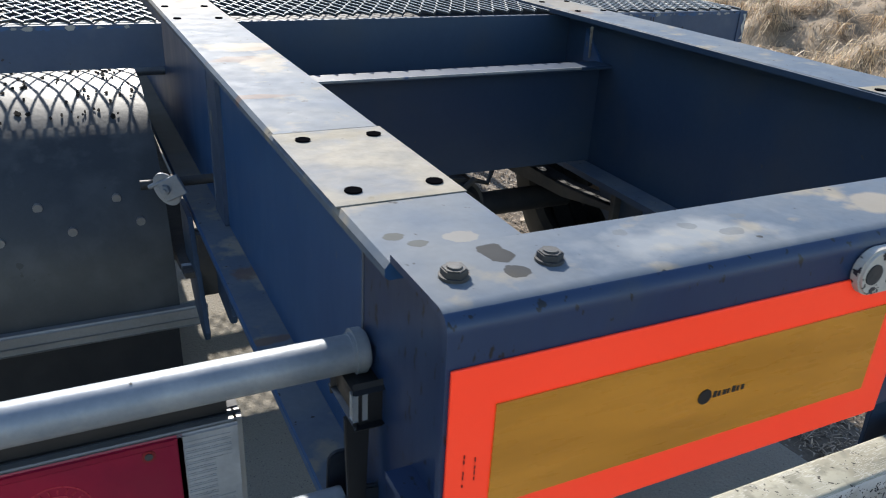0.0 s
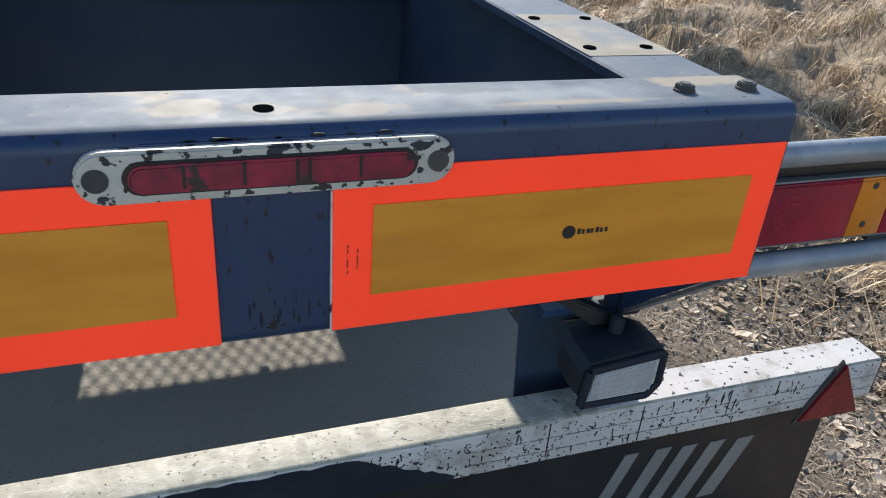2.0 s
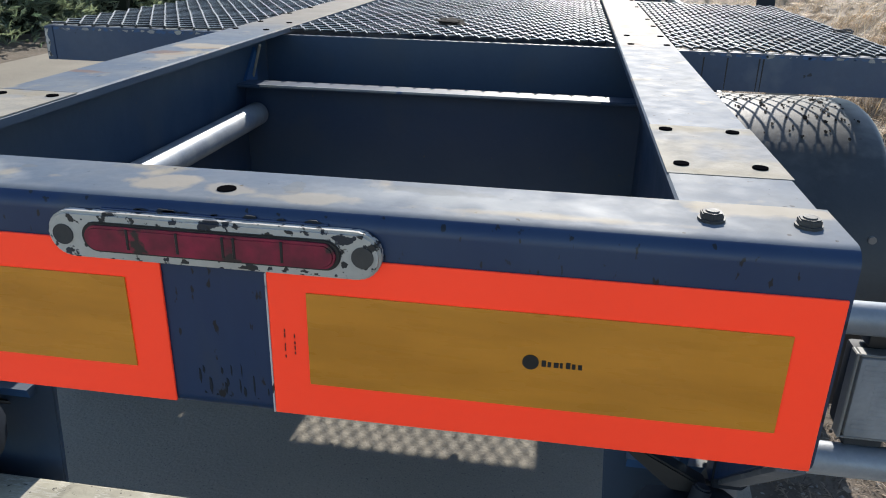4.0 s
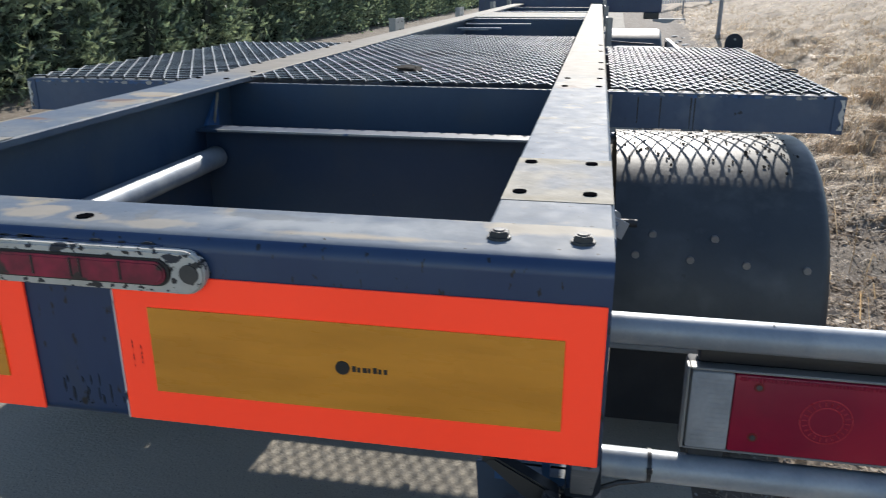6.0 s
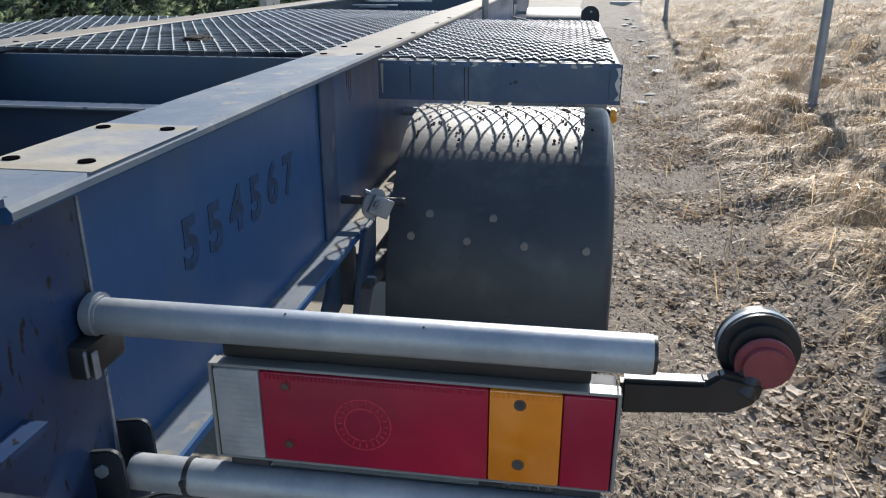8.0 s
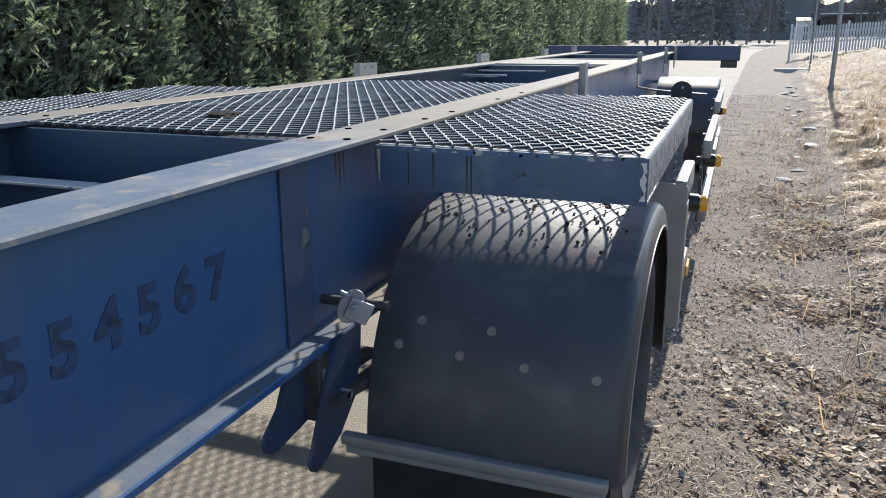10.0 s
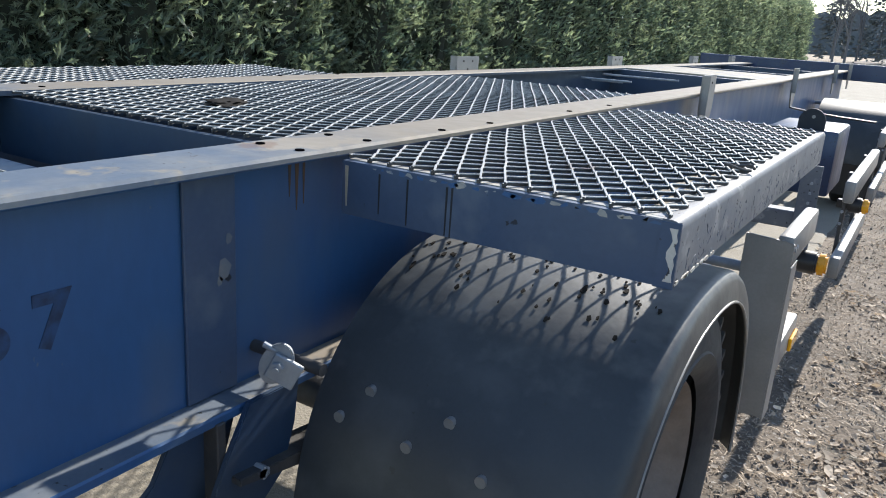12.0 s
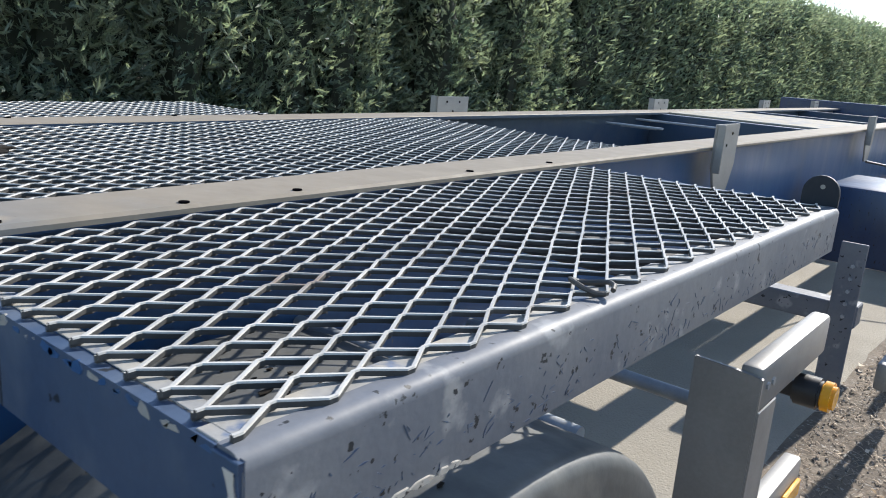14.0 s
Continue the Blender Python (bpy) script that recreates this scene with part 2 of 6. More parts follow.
DUSTYRED = material("dusty red lens", (0.20, 0.040, 0.050), (0.14, 0.030, 0.036), scale=24, rough=0.55, bump=0.08)
LAMPGLASS = material("ribbed lamp glass", (0.48, 0.485, 0.49), (0.40, 0.405, 0.41), scale=30, rough=0.18, bump=0.1, coat=0.6)
CLEARLENS = material("white ribbed lens", (0.33, 0.33, 0.335), (0.26, 0.265, 0.27), scale=20, rough=0.65, spec=0.1, bump=0.1)
REDREF = material("red reflector", (0.20, 0.008, 0.012), (0.14, 0.006, 0.009), scale=20, rough=0.3, bump=0.1)
SHELL = material("dark lamp housing", (0.012, 0.017, 0.026), (0.02, 0.025, 0.033), scale=10, rough=0.6, spec=0.25, bump=0.04)
WHEELPAINT = material("dull dusty wheel paint", (0.20, 0.165, 0.135), (0.13, 0.105, 0.088), scale=9, rough=0.55, bump=0.1)
ASPHALT = material("sun-bleached asphalt", (0.265, 0.238, 0.19), (0.225, 0.203, 0.165), scale=1.2, rough=0.9, bump=0.5, bump_scale=90, grain=0.3,
                   specks=(0.12, 0.11, 0.10), speck_at=0.66, speck_scale=160)
GROUND = material("gravel and dead grass", (0.098, 0.076, 0.055), (0.160, 0.126, 0.093), scale=3.0, rough=0.95, bump=0.7, bump_scale=40, grain=0.35,
                  specks=(0.29, 0.265, 0.23), speck_at=0.63, speck_scale=55, worn=(0.075, 0.07, 0.055), worn_at=(0.58, 0.7), worn_scale=6)
BANK = material("matted straw turf", (0.18, 0.138, 0.092), (0.33, 0.255, 0.172), scale=1.6, rough=0.9, bump=0.6, bump_scale=26, grain=0.4,
                specks=(0.12, 0.09, 0.055), speck_at=0.60, speck_scale=9, worn=(0.20, 0.15, 0.09), worn_at=(0.55, 0.7), worn_scale=3)
LITTER = material("trodden straw and bark", (0.185, 0.138, 0.096), (0.37, 0.292, 0.21), scale=2.0, rough=0.8, bump=0, island=0.6)
STRAW = material("dry straw grass", (0.475, 0.345, 0.205), (0.61, 0.478, 0.31), scale=1.4, rough=0.5, bump=0, island=0.7)
LEAF = material("dry fallen leaves", (0.33, 0.258, 0.185), (0.62, 0.53, 0.42), scale=2.0, rough=0.75, bump=0, island=0.5)
STONE = material("grey gravel stones", (0.26, 0.232, 0.20), (0.16, 0.14, 0.12), scale=3.0, rough=0.85, bump=0, island=0.4)
THUJA = material("thuja foliage", (0.082, 0.125, 0.100), (0.215, 0.250, 0.175), scale=1.3, rough=0.55, bump=0, island=0.45, blotch=(0.35, 0.65))
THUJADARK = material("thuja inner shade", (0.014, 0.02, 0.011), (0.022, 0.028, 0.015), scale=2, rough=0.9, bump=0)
# far wood and bark: distance haze is mixed into the base colours
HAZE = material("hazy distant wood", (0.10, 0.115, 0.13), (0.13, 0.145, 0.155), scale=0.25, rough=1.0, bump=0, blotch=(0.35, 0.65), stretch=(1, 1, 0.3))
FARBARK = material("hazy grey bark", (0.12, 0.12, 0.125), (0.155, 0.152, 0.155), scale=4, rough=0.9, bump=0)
BARK = material("grey bark", (0.10, 0.085, 0.07), (0.15, 0.13, 0.11), scale=6, rough=0.9, bump=0.3)
FENCEPAINT = material("pale grey fence paint", (0.52, 0.53, 0.55), (0.44, 0.45, 0.47), scale=3, rough=0.6, bump=0.05, piece=0.12)
POLEPAINT = material("grey pole paint", (0.22, 0.23, 0.25), (0.28, 0.29, 0.30), scale=8, rough=0.5, metal=0.3, bump=0.05)
CONCRETE = material("pale concrete", (0.42, 0.40, 0.37), (0.35, 0.33, 0.30), scale=3, rough=0.85, bump=0.2)
WALLWHITE = material("white boarding", (0.7, 0.7, 0.68), (0.6, 0.6, 0.58), scale=2, rough=0.7, bump=0.05)
ROOFDARK = material("dark roofing", (0.05, 0.048, 0.05), (0.07, 0.065, 0.065), scale=2, rough=0.7, bump=0.1)
# needles greyed and lifted in colour to stand in for haze
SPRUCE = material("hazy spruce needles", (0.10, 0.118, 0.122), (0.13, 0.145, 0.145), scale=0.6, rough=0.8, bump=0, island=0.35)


# ---- mesh helpers ----
def part(name, bm, mat, parent=None, label="", at=None, smooth=True):
    """Link a bmesh as one mesh object, under parent if given."""
    me = bpy.data.meshes.new(name)
    bm.to_mesh(me)
    bm.free()
    for m in (mat if isinstance(mat, (list, tuple)) else [mat]):
        me.materials.append(m)
    if smooth and len(me.polygons):
        me.polygons.foreach_set("use_smooth", [True] * len(me.polygons))
        me.set_sharp_from_angle(angle=radians(32))
    ob = new(name, me)
    ob.parent = parent
    if at is not None:
        ob.matrix_basis = at
    return tagged(ob, label)


def empty(name, label, category, group="", kind="", at=None):
    ob = new(name)
    ob.empty_display_size = 0.2
    if at is not None:
        ob.matrix_basis = at
    return tagged(ob, label, category, group, kind)


def add_box(bm, a, b, bevel=0.0, seg=1, mat=0):
    """An axis-aligned box from corner a to corner b, its edges rounded."""
    tmp = bmesh.new()
    bmesh.ops.create_cube(tmp, size=1)
    for v in tmp.verts:
        v.co = Vector([a[i] + (v.co[i] + 0.5) * (b[i] - a[i]) for i in range(3)])
    if bevel:
        bmesh.ops.bevel(tmp, geom=tmp.edges[:], offset=bevel, segments=seg, affect="EDGES", profile=0.5)
    return merge(bm, tmp, mat=mat)


def merge(bm, tmp, m=None, mat=0):
    """Copy tmp into bm, moved by m."""
    bmesh.ops.recalc_face_normals(tmp, faces=tmp.faces[:])
    table = {v: bm.verts.new(m @ v.co if m else v.co) for v in tmp.verts}
    made = []
    for f in tmp.faces:
        g = bm.faces.new([table[v] for v in f.verts])
        g.material_index = mat or f.material_index
        made.append(g)
    tmp.free()
    return made


def box(a, b, bevel=0.0, seg=1):
    bm = bmesh.new()
    add_box(bm, a, b, bevel, seg)
    return bm


def add_rod(bm, a, b, r, r2=None, n=16, bevel=0.0, mat=0):
    """A round bar from a to b."""
    a, b = Vector(a), Vector(b)
    tmp = bmesh.new()
    bmesh.ops.create_cone(tmp, cap_ends=True, segments=n, radius1=r, radius2=r if r2 is None else r2, depth=(b - a).length)
    if bevel:
        es = [e for e in tmp.edges if abs(abs(e.verts[0].co.z) - abs(e.verts[1].co.z)) < 1e-6 and e.verts[0].co.z * e.verts[1].co.z > 0]
        bmesh.ops.bevel(tmp, geom=es, offset=bevel, segments=2, affect="EDGES")
    m = Matrix.Translation((a + b) / 2) @ (b - a).to_track_quat("Z", "Y").to_matrix().to_4x4()
    return merge(bm, tmp, m, mat)


def rod(a, b, r, r2=None, n=16, bevel=0.0):
    bm = bmesh.new()
    add_rod(bm, a, b, r, r2, n, bevel)
    return bm


def add_prism(bm, outline, way, offset=(0, 0, 0), bevel=0.0, mat=0):
    """Extrude a closed outline of 3D points along way."""
    tmp = bmesh.new()
    vs = [tmp.verts.new(Vector(p) + Vector(offset)) for p in outline]
    f = tmp.faces.new(vs)
    got = bmesh.ops.extrude_face_region(tmp, geom=[f])
    for v in got["geom"]:
        if isinstance(v, bmesh.types.BMVert):
            v.co += Vector(way)
    if bevel:
        bmesh.ops.bevel(tmp, geom=tmp.edges[:], offset=bevel, segments=2, affect="EDGES")
    return merge(bm, tmp, mat=mat)


def prism(outline, way, bevel=0.0):
    bm = bmesh.new()
    add_prism(bm, outline, way, bevel=bevel)
    return bm


def bent(path, r, n=10):
    """One round bar or hose swept along a path."""
    bm = bmesh.new()
    pts = [Vector(p) for p in path]
    rings, ref = [], None
    for k, p in enumerate(pts):
        d = (pts[min(k + 1, len(pts) - 1)] - pts[max(k - 1, 0)]).normalized()
        if ref is None:
            ref = d.orthogonal().normalized()
        ref = (ref - d * ref.dot(d)).normalized()
        sd = d.cross(ref)
        rings.append([bm.verts.new(p + ref * (r * math.cos(2 * math.pi * q / n)) + sd * (r * math.sin(2 * math.pi * q / n))) for q in range(n)])
    for a, b in zip(rings, rings[1:]):
        for q in range(n):
            bm.faces.new((a[q], a[(q + 1) % n], b[(q + 1) % n], b[q]))
    bm.faces.new(rings[0][::-1])
    bm.faces.new(rings[-1])
    return bm


def strip_profile(points, thick):
    """A closed outline for a bent sheet that follows points (2D), thick to its left."""
    pts = [Vector(p) for p in points]
    inner = []
    for i, p in enumerate(pts):
        d1 = (p - pts[i - 1]).normalized() if i else (pts[1] - p).normalized()
        d2 = (pts[i + 1] - p).normalized() if i < len(pts) - 1 else d1
        n1, n2 = Vector((-d1.y, d1.x)), Vector((-d2.y, d2.x))
        nn = (n1 + n2).normalized()
        inner.append(p + nn * (thick / max(0.3, nn.dot(n1))))
    return pts + inner[::-1]


def arc(cx, cy, r, a0, a1, n):
    return [(cx + r * math.cos(radians(a0 + (a1 - a0) * i / n)), cy + r * math.sin(radians(a0 + (a1 - a0) * i / n))) for i in range(n + 1)]


# ---- ground, road and bank ----
def drift(y):
    """How far the verge and ditch swing towards the kerb side on the way."""
    return 0.046 * max(0.0, y - 5.0)


def mound(x, y):
    """Matted grass mounds with narrow hollows between them, about 0 to 0.7."""
    return abs(noise.noise((x * 1.5, y * 2.5, 7))) + 0.5 * abs(noise.noise((x * 3.3, y * 5.0, 11)))


def bank_height(x, y):
    """Level verge beside the road, a shallow ditch, then the grassy bank with its mounds."""
    h, v = 0.0, x - drift(y)
    if v > 2.0:
        u = v - 2.0
        h = 0.30 * u * u / (u + 0.5) if u < 5 else 0.30 * 25 / 5.5 + (u - 5) * 0.02
        h *= 1 - 0.42 * min(1, max(0, (y - 10) / 30))
    h -= 0.06 * math.exp(-((v - 1.98) / 0.24) ** 2)
    if x > 1.05:
        k = min(1, (x - 1.05) / 0.4)
        h += k * (0.020 * noise.noise((x * 3.1, y * 3.1, 0)) + 0.012 * noise.noise((x * 9, y * 9, 3)))
    if v > 2.1:
        k = min(1, (v - 2.1) / 0.7)
        h += k * (0.11 * noise.noise((x * 1.0, y * 1.3, 17)) + 0.30 * mound(x, y) - 0.08 + 0.025 * noise.noise((x * 8, y * 11, 13)))
    if x < -5.6:
        h += 0.05 * min(1, (-5.6 - x))
    return h - 0.012


def graded(lo, hi, step_near, centre, growth, far):
    """Grid lines dense round centre and ever wider outwards."""
    out, v, st = [centre], centre, step_near
    while v < hi:
        v += st
        out.append(v)
        st = min(far, st * growth)
    v, st = centre, step_near
    while v > lo:
        v -= st
        out.append(v)
        st = min(far, st * growth)
    return sorted(out)


def sheet(name, xs, ys, height, mat, label, category, kind="structure"):
    verts = [(x, y, height(x, y)) for y in ys for x in xs]
    w = len(xs)
    faces = [(j * w + i, j * w + i + 1, (j + 1) * w + i + 1, (j + 1) * w + i) for j in range(len(ys) - 1) for i in range(w - 1)]
    me = bpy.data.meshes.new(name)
    me.from_pydata(verts, [], faces)
    me.materials.append(mat)
    me.polygons.foreach_set("use_smooth", [True] * len(me.polygons))
    return tagged(new(name, me), label, category, "", kind)


xs = graded(-400, 400, 0.06, 2.2, 1.045, 40)
ys = graded(-60, 900, 0.08, 3.0, 1.03, 40)
soil = sheet("ground", xs, ys, bank_height, GROUND, "gravel verge with dead grass rising to a straw-covered bank", "ground")
soil.data.materials.append(BANK)
for f in soil.data.polygons:
    c = f.center
    f.material_index = 1 if c.x - drift(c.y) + 0.35 * noise.noise((c.x * 2, c.y * 1.5, 5)) > 2.5 or c.x < -8.2 else 0


def road_edge(y):
    return 1.0 + 0.03 * noise.noise((y * 1.7, 0, 0)) + 0.02 * noise.noise((y * 6, 4, 0)) + 0.0215 * max(0, y - 2) + max(0, y - 50) ** 2 * 0.0012


def build_road():
    bm = bmesh.new()
    rows = []
    y = -40.0
    while y < 140:
        r = road_edge(y)
        rows.append([bm.verts.new((x, y, 0.004 if x < r - 0.001 else -0.03)) for x in (-6.2 + (r - 1.0), -3.0 + 0.7 * (r - 1.0), 0.0 + 0.9 * (r - 1.0), r - 0.06, r)])
        y += 0.15 if -2 < y < 16 else 1.0
    for a, b in zip(rows, rows[1:]):
        for i in range(4):
            bm.faces.new((a[i], a[i + 1], b[i + 1], b[i]))
    tagged(part("road", bm, ASPHALT), "pale sun-bleached asphalt road beside a gravel verge", "road", "", "structure")


build_road()

# ---- trailer chassis ----
trailer = empty("trailer", "blue skeletal container trailer with mesh decks, parked on the road", "trailer")
RAIL_TOP, RAIL_LOW, RAIL_IN, RAIL_OUT, WEB = 1.178, 0.735, 0.488, 0.642, 0.568
FRONT = 11.2


def build_rail(s):
    """An I-section main beam, s = 1 on the kerb side."""
    bm = bmesh.new()
    prof = [(RAIL_IN, RAIL_TOP - 0.016), (RAIL_IN, RAIL_TOP - 0.003), (RAIL_IN + 0.003, RAIL_TOP), (RAIL_OUT - 0.005, RAIL_TOP), (RAIL_OUT, RAIL_TOP - 0.006),
            (RAIL_OUT, RAIL_TOP - 0.014), (RAIL_OUT - 0.004, RAIL_TOP - 0.018), (WEB + 0.006, RAIL_TOP - 0.018), (WEB + 0.006, RAIL_LOW),
            (RAIL_OUT - 0.003, RAIL_LOW), (RAIL_OUT, RAIL_LOW - 0.004), (RAIL_OUT, RAIL_LOW - 0.018), (RAIL_IN, RAIL_LOW - 0.018), (RAIL_IN, RAIL_LOW),
            (WEB - 0.006, RAIL_LOW), (WEB - 0.006, RAIL_TOP - 0.016)]
    add_prism(bm, [(s * x, 0.121, z) for x, z in prof], (0, FRONT - 0.121, 0))
    for v in bm.verts:
        if v.co.y < 0.13 and v.co.z < RAIL_TOP - 0.02:
            v.co.y += 0.145 * (RAIL_TOP - v.co.z) / (RAIL_TOP - RAIL_LOW)   # raked rear end
    bm.normal_update()
    for f in bm.faces:
        z = f.calc_center_median().z
        if (z > RAIL_TOP - 0.012 and (f.normal.z > 0.3 or abs(f.calc_center_median().x) > 0.6)) or (abs(z - RAIL_LOW) < 0.003 and f.normal.z > 0.7):
            f.material_index = 1
        # inward web faces take the darker blue
        elif f.normal.x * s < -0.5 and abs(f.calc_center_median().x) < WEB:
            f.material_index = 2
    return part("rail", bm, [BLUE, CHALK, INNER], trailer, "long blue main beam with a sun-faded top")


rails = {s: build_rail(s) for s in (1, -1)}
for s, y0 in ((1, 0.255), (-1, 0.26)):
    part("scraped_pad", box((s * RAIL_IN + s * 0.001, y0, RAIL_TOP), (s * RAIL_OUT - s * 0.001, y0 + 0.27, RAIL_TOP + 0.0009), 0.0004), BARE, rails[s], "bare scraped pad with four holes")
    for x in (0.511, 0.609):
        for y in (0.298, 0.493):
            part("bolt_hole", rod((s * x, y, RAIL_TOP), (s * x, y, RAIL_TOP + 0.003), 0.0100, n=18), HOLE, rails[s])
    # a second bolting place under the deck's end, then single holes along the outer edge
    for x, y in ((0.522, 1.51), (0.618, 1.515), (0.522, 1.708), (0.620, 1.715), (0.624, 1.996), (0.624, 2.229), (0.622, 2.75), (0.622, 3.1)):
        part("bolt_hole", rod((s * x, y, RAIL_TOP - 0.003), (s * x, y, RAIL_TOP + 0.0025), 0.009, n=14), HOLE, rails[s])

# rear beam: a pressed channel with a rounded top edge
R = 0.020
prof = [(0.119, 1.187)] + arc(R, 1.187 - R, R, 90, 180, 6) + arc(R, 0.934 + R, R, 180, 270, 6) + [(0.119, 0.934)]
bm = bmesh.new()
add_prism(bm, [(-0.638, y, z) for y, z in strip_profile(prof, 0.008)], (1.276, 0, 0))
bm.normal_update()
for f in bm.faces:
    if f.normal.z > 0.86 and f.calc_center_median().z > 1.1:
        f.material_index = 1
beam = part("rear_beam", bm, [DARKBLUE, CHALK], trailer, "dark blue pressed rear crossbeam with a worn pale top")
for s in (1, -1):
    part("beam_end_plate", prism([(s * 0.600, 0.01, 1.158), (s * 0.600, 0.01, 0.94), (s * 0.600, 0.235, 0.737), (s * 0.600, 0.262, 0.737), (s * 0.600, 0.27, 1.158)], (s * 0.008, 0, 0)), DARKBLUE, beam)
    part("worn_edge", box((s * 0.6082, 0.2655, 0.742), (s * 0.6092, 0.2705, 1.15)), GREYBLUE, beam)
    part("end_flange", prism([(s * 0.606, 0.012, 0.936), (s * 0.606, 0.23, 0.742), (s * 0.606, 0.23, 0.733), (s * 0.606, 0.012, 0.928)], (s * 0.032, 0, 0), 0.001), GREYBLUE, beam)
part("bolt_hole", rod((0, 0.05, 1.184), (0, 0.05, 1.1885), 0.0105, n=18), HOLE, beam)


def hex_bolt(x, y, z, r=0.0122, h=0.0085):
    bm = bmesh.new()
    add_rod(bm, (x, y, z), (x, y, z + h), r, n=6, bevel=0.0012)
    add_rod(bm, (x, y, z + h - 0.002), (x, y, z + h + 0.0015), r * 0.62, r * 0.55, n=16)
    b = part("bolt", bm, IRON, trailer, "worn hexagonal bolt head")
    part("washer", rod((x, y, z - 0.001), (x, y, z + 0.002), r * 1.12, n=18), IRON, b)


for x in (-0.604, -0.509, 0.511, 0.604):
    hex_bolt(x, 0.060, 1.188)

# marker plates
for s in (1, -1):
    x0, x1 = (0.060, 0.634) if s > 0 else (-0.634, -0.060)
    plate = part("marker_plate", box((x0, -0.0035, 0.943), (x1, -0.0002, 1.138), 0.0008), ORANGE, trailer, "fluorescent red bordered rear marker plate")
    part("yellow_panel", box((x0 + 0.043, -0.0055, 0.986), (x1 - 0.042, -0.0032, 1.097), 0.0004), YELLOW, plate, "amber reflective centre")
    if s > 0:
        part("white_edge", box((x0 - 0.0022, -0.0036, 0.943), (x0 - 0.0002, -0.0004, 1.118)), WHITE, plate)
    cx = (x0 + x1) / 2 - 0.005
    part("logo_disc", rod((cx, -0.0066, 1.0415), (cx, -0.005, 1.0415), 0.0085, n=24), PRINT, plate)
    for k in range(7):
        w = (0.0045, 0.0035, 0.005, 0.003, 0.0045, 0.0035, 0.004)[k]
        part("logo_bar", box((cx + 0.0115 + k * 0.0062, -0.0062, 1.0375), (cx + 0.0115 + k * 0.0062 + w, -0.005, 1.0435 + 0.0012 * (k in (0, 4))), 0.0002), PRINT, plate)
    for dx, zs in ((0.0165, (1.016, 1.0245, 1.030, 1.041, 1.0475)), (0.0275, (1.021, 1.027, 1.0335, 1.041))):
        for k, z in enumerate(zs):
            part("small_print", box((x0 + dx - 0.0007, -0.0040, z), (x0 + dx + 0.0007, -0.003, z + 0.0036 + 0.0012 * (k % 2))), PRINT, plate)


rng = random.Random(44)
for k in range(18):
    x, z, w = rng.uniform(-0.03, 0.052), rng.uniform(0.955, 1.00) if k < 18 else rng.uniform(1.03, 1.10), rng.uniform(0.0006, 0.0022)
    L = rng.uniform(0.008, 0.030) if k < 18 else rng.uniform(0.004, 0.009)
    L = min(L, z - 0.956)
    part("grime_streak", prism([(x - w * 0.5, -0.0006, z), (x + w * 0.6, -0.0006, z - 0.002), (x + w, -0.0006, z - L * 0.6), (x + w * 0.3, -0.0006, z - L), (x - w * 0.8, -0.0006, z - L * 0.7)], (0, 0.0007, 0)), SHELL, beam)


def stadium(cx, cz, half, r, y0, y1, bevel=0.0):
    o = [(cx + half + r * math.cos(radians(a)), y0, cz + r * math.sin(radians(a))) for a in range(-90, 91, 12)]
    o += [(cx - half - r * math.cos(radians(a)), y0, cz - r * math.sin(radians(a))) for a in range(-90, 91, 12)]
    return prism(o, (0, y1 - y0, 0), bevel)


high = part("high_stop_lamp", stadium(0.0045, 1.1465, 0.1565, 0.0262, -0.014, 0.001, 0.003), PEEL, trailer, "oval stop lamp in a peeling white bezel")
part("gasket", stadium(0.0045, 1.1465, 0.1245, 0.0168, -0.0162, -0.012, 0.001), BLACK, high)
part("lens", stadium(0.0045, 1.1465, 0.1225, 0.0140, -0.0195, -0.0155, 0.003), DIRTYRED, high, "dirty red lens with black grime")
for x in (-0.083, -0.028, 0.022, 0.034, 0.085):
    part("lens_divider", box((x - 0.0015, -0.0202, 1.136), (x + 0.0015, -0.019, 1.159), 0.0004), BLACK, high)
for x in (-0.159, 0.168):
    part("rivet", rod((x, -0.0155, 1.1465), (x, -0.012, 1.1465), 0.0115, n=20), IRON, high)
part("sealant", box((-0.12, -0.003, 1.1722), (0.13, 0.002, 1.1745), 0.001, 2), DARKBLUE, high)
rng = random.Random(91)
for k in range(11):
    x, w = rng.uniform(-0.10, 0.16), rng.uniform(0.003, 0.009)
    part("grime_patch", prism([(x + w * rng.uniform(0.7, 1.3) * math.cos(q), -0.0012, 1.1748 + w * 0.35 * rng.uniform(0.6, 1.3) * math.sin(q)) for q in (0, 1.1, 2.1, 3.1, 4.2, 5.2)], (0, 0.0018, 0)), SHELL, high)

# cross members between the rails
cm = bmesh.new()
add_box(cm, (-0.562, 1.42, 0.742), (0.562, 1.428, 1.038), 0.001)
add_box(cm, (-0.562, 1.362, 1.036), (0.562, 1.436, 1.046), 0.002)
cross = part("cross_member", cm, INNER, trailer, "deep blue cross member with a painted sunlit lip")
# pale strip paints in the sun on the lip's front edge
part("worn_lip", box((-0.492, 1.357, 1.041), (0.451, 1.3618, 1.0475), 0.001), PALEBLUE, cross)
for s in (1, -1):
    part("gusset", prism([(s * 0.562, 1.50, 1.036), (s * 0.562, 1.50, 1.13), (s * 0.562, 1.40, 1.036)], (-s * 0.008, 0, 0)), BLUE, cross)
    # pale rod stands in for the gusset's sunlit slanting edge
    part("gusset_rod", rod((s * 0.555, 1.47, 1.05), (s * 0.50, 1.40, 1.15), 0.004, n=8), BARE, cross)
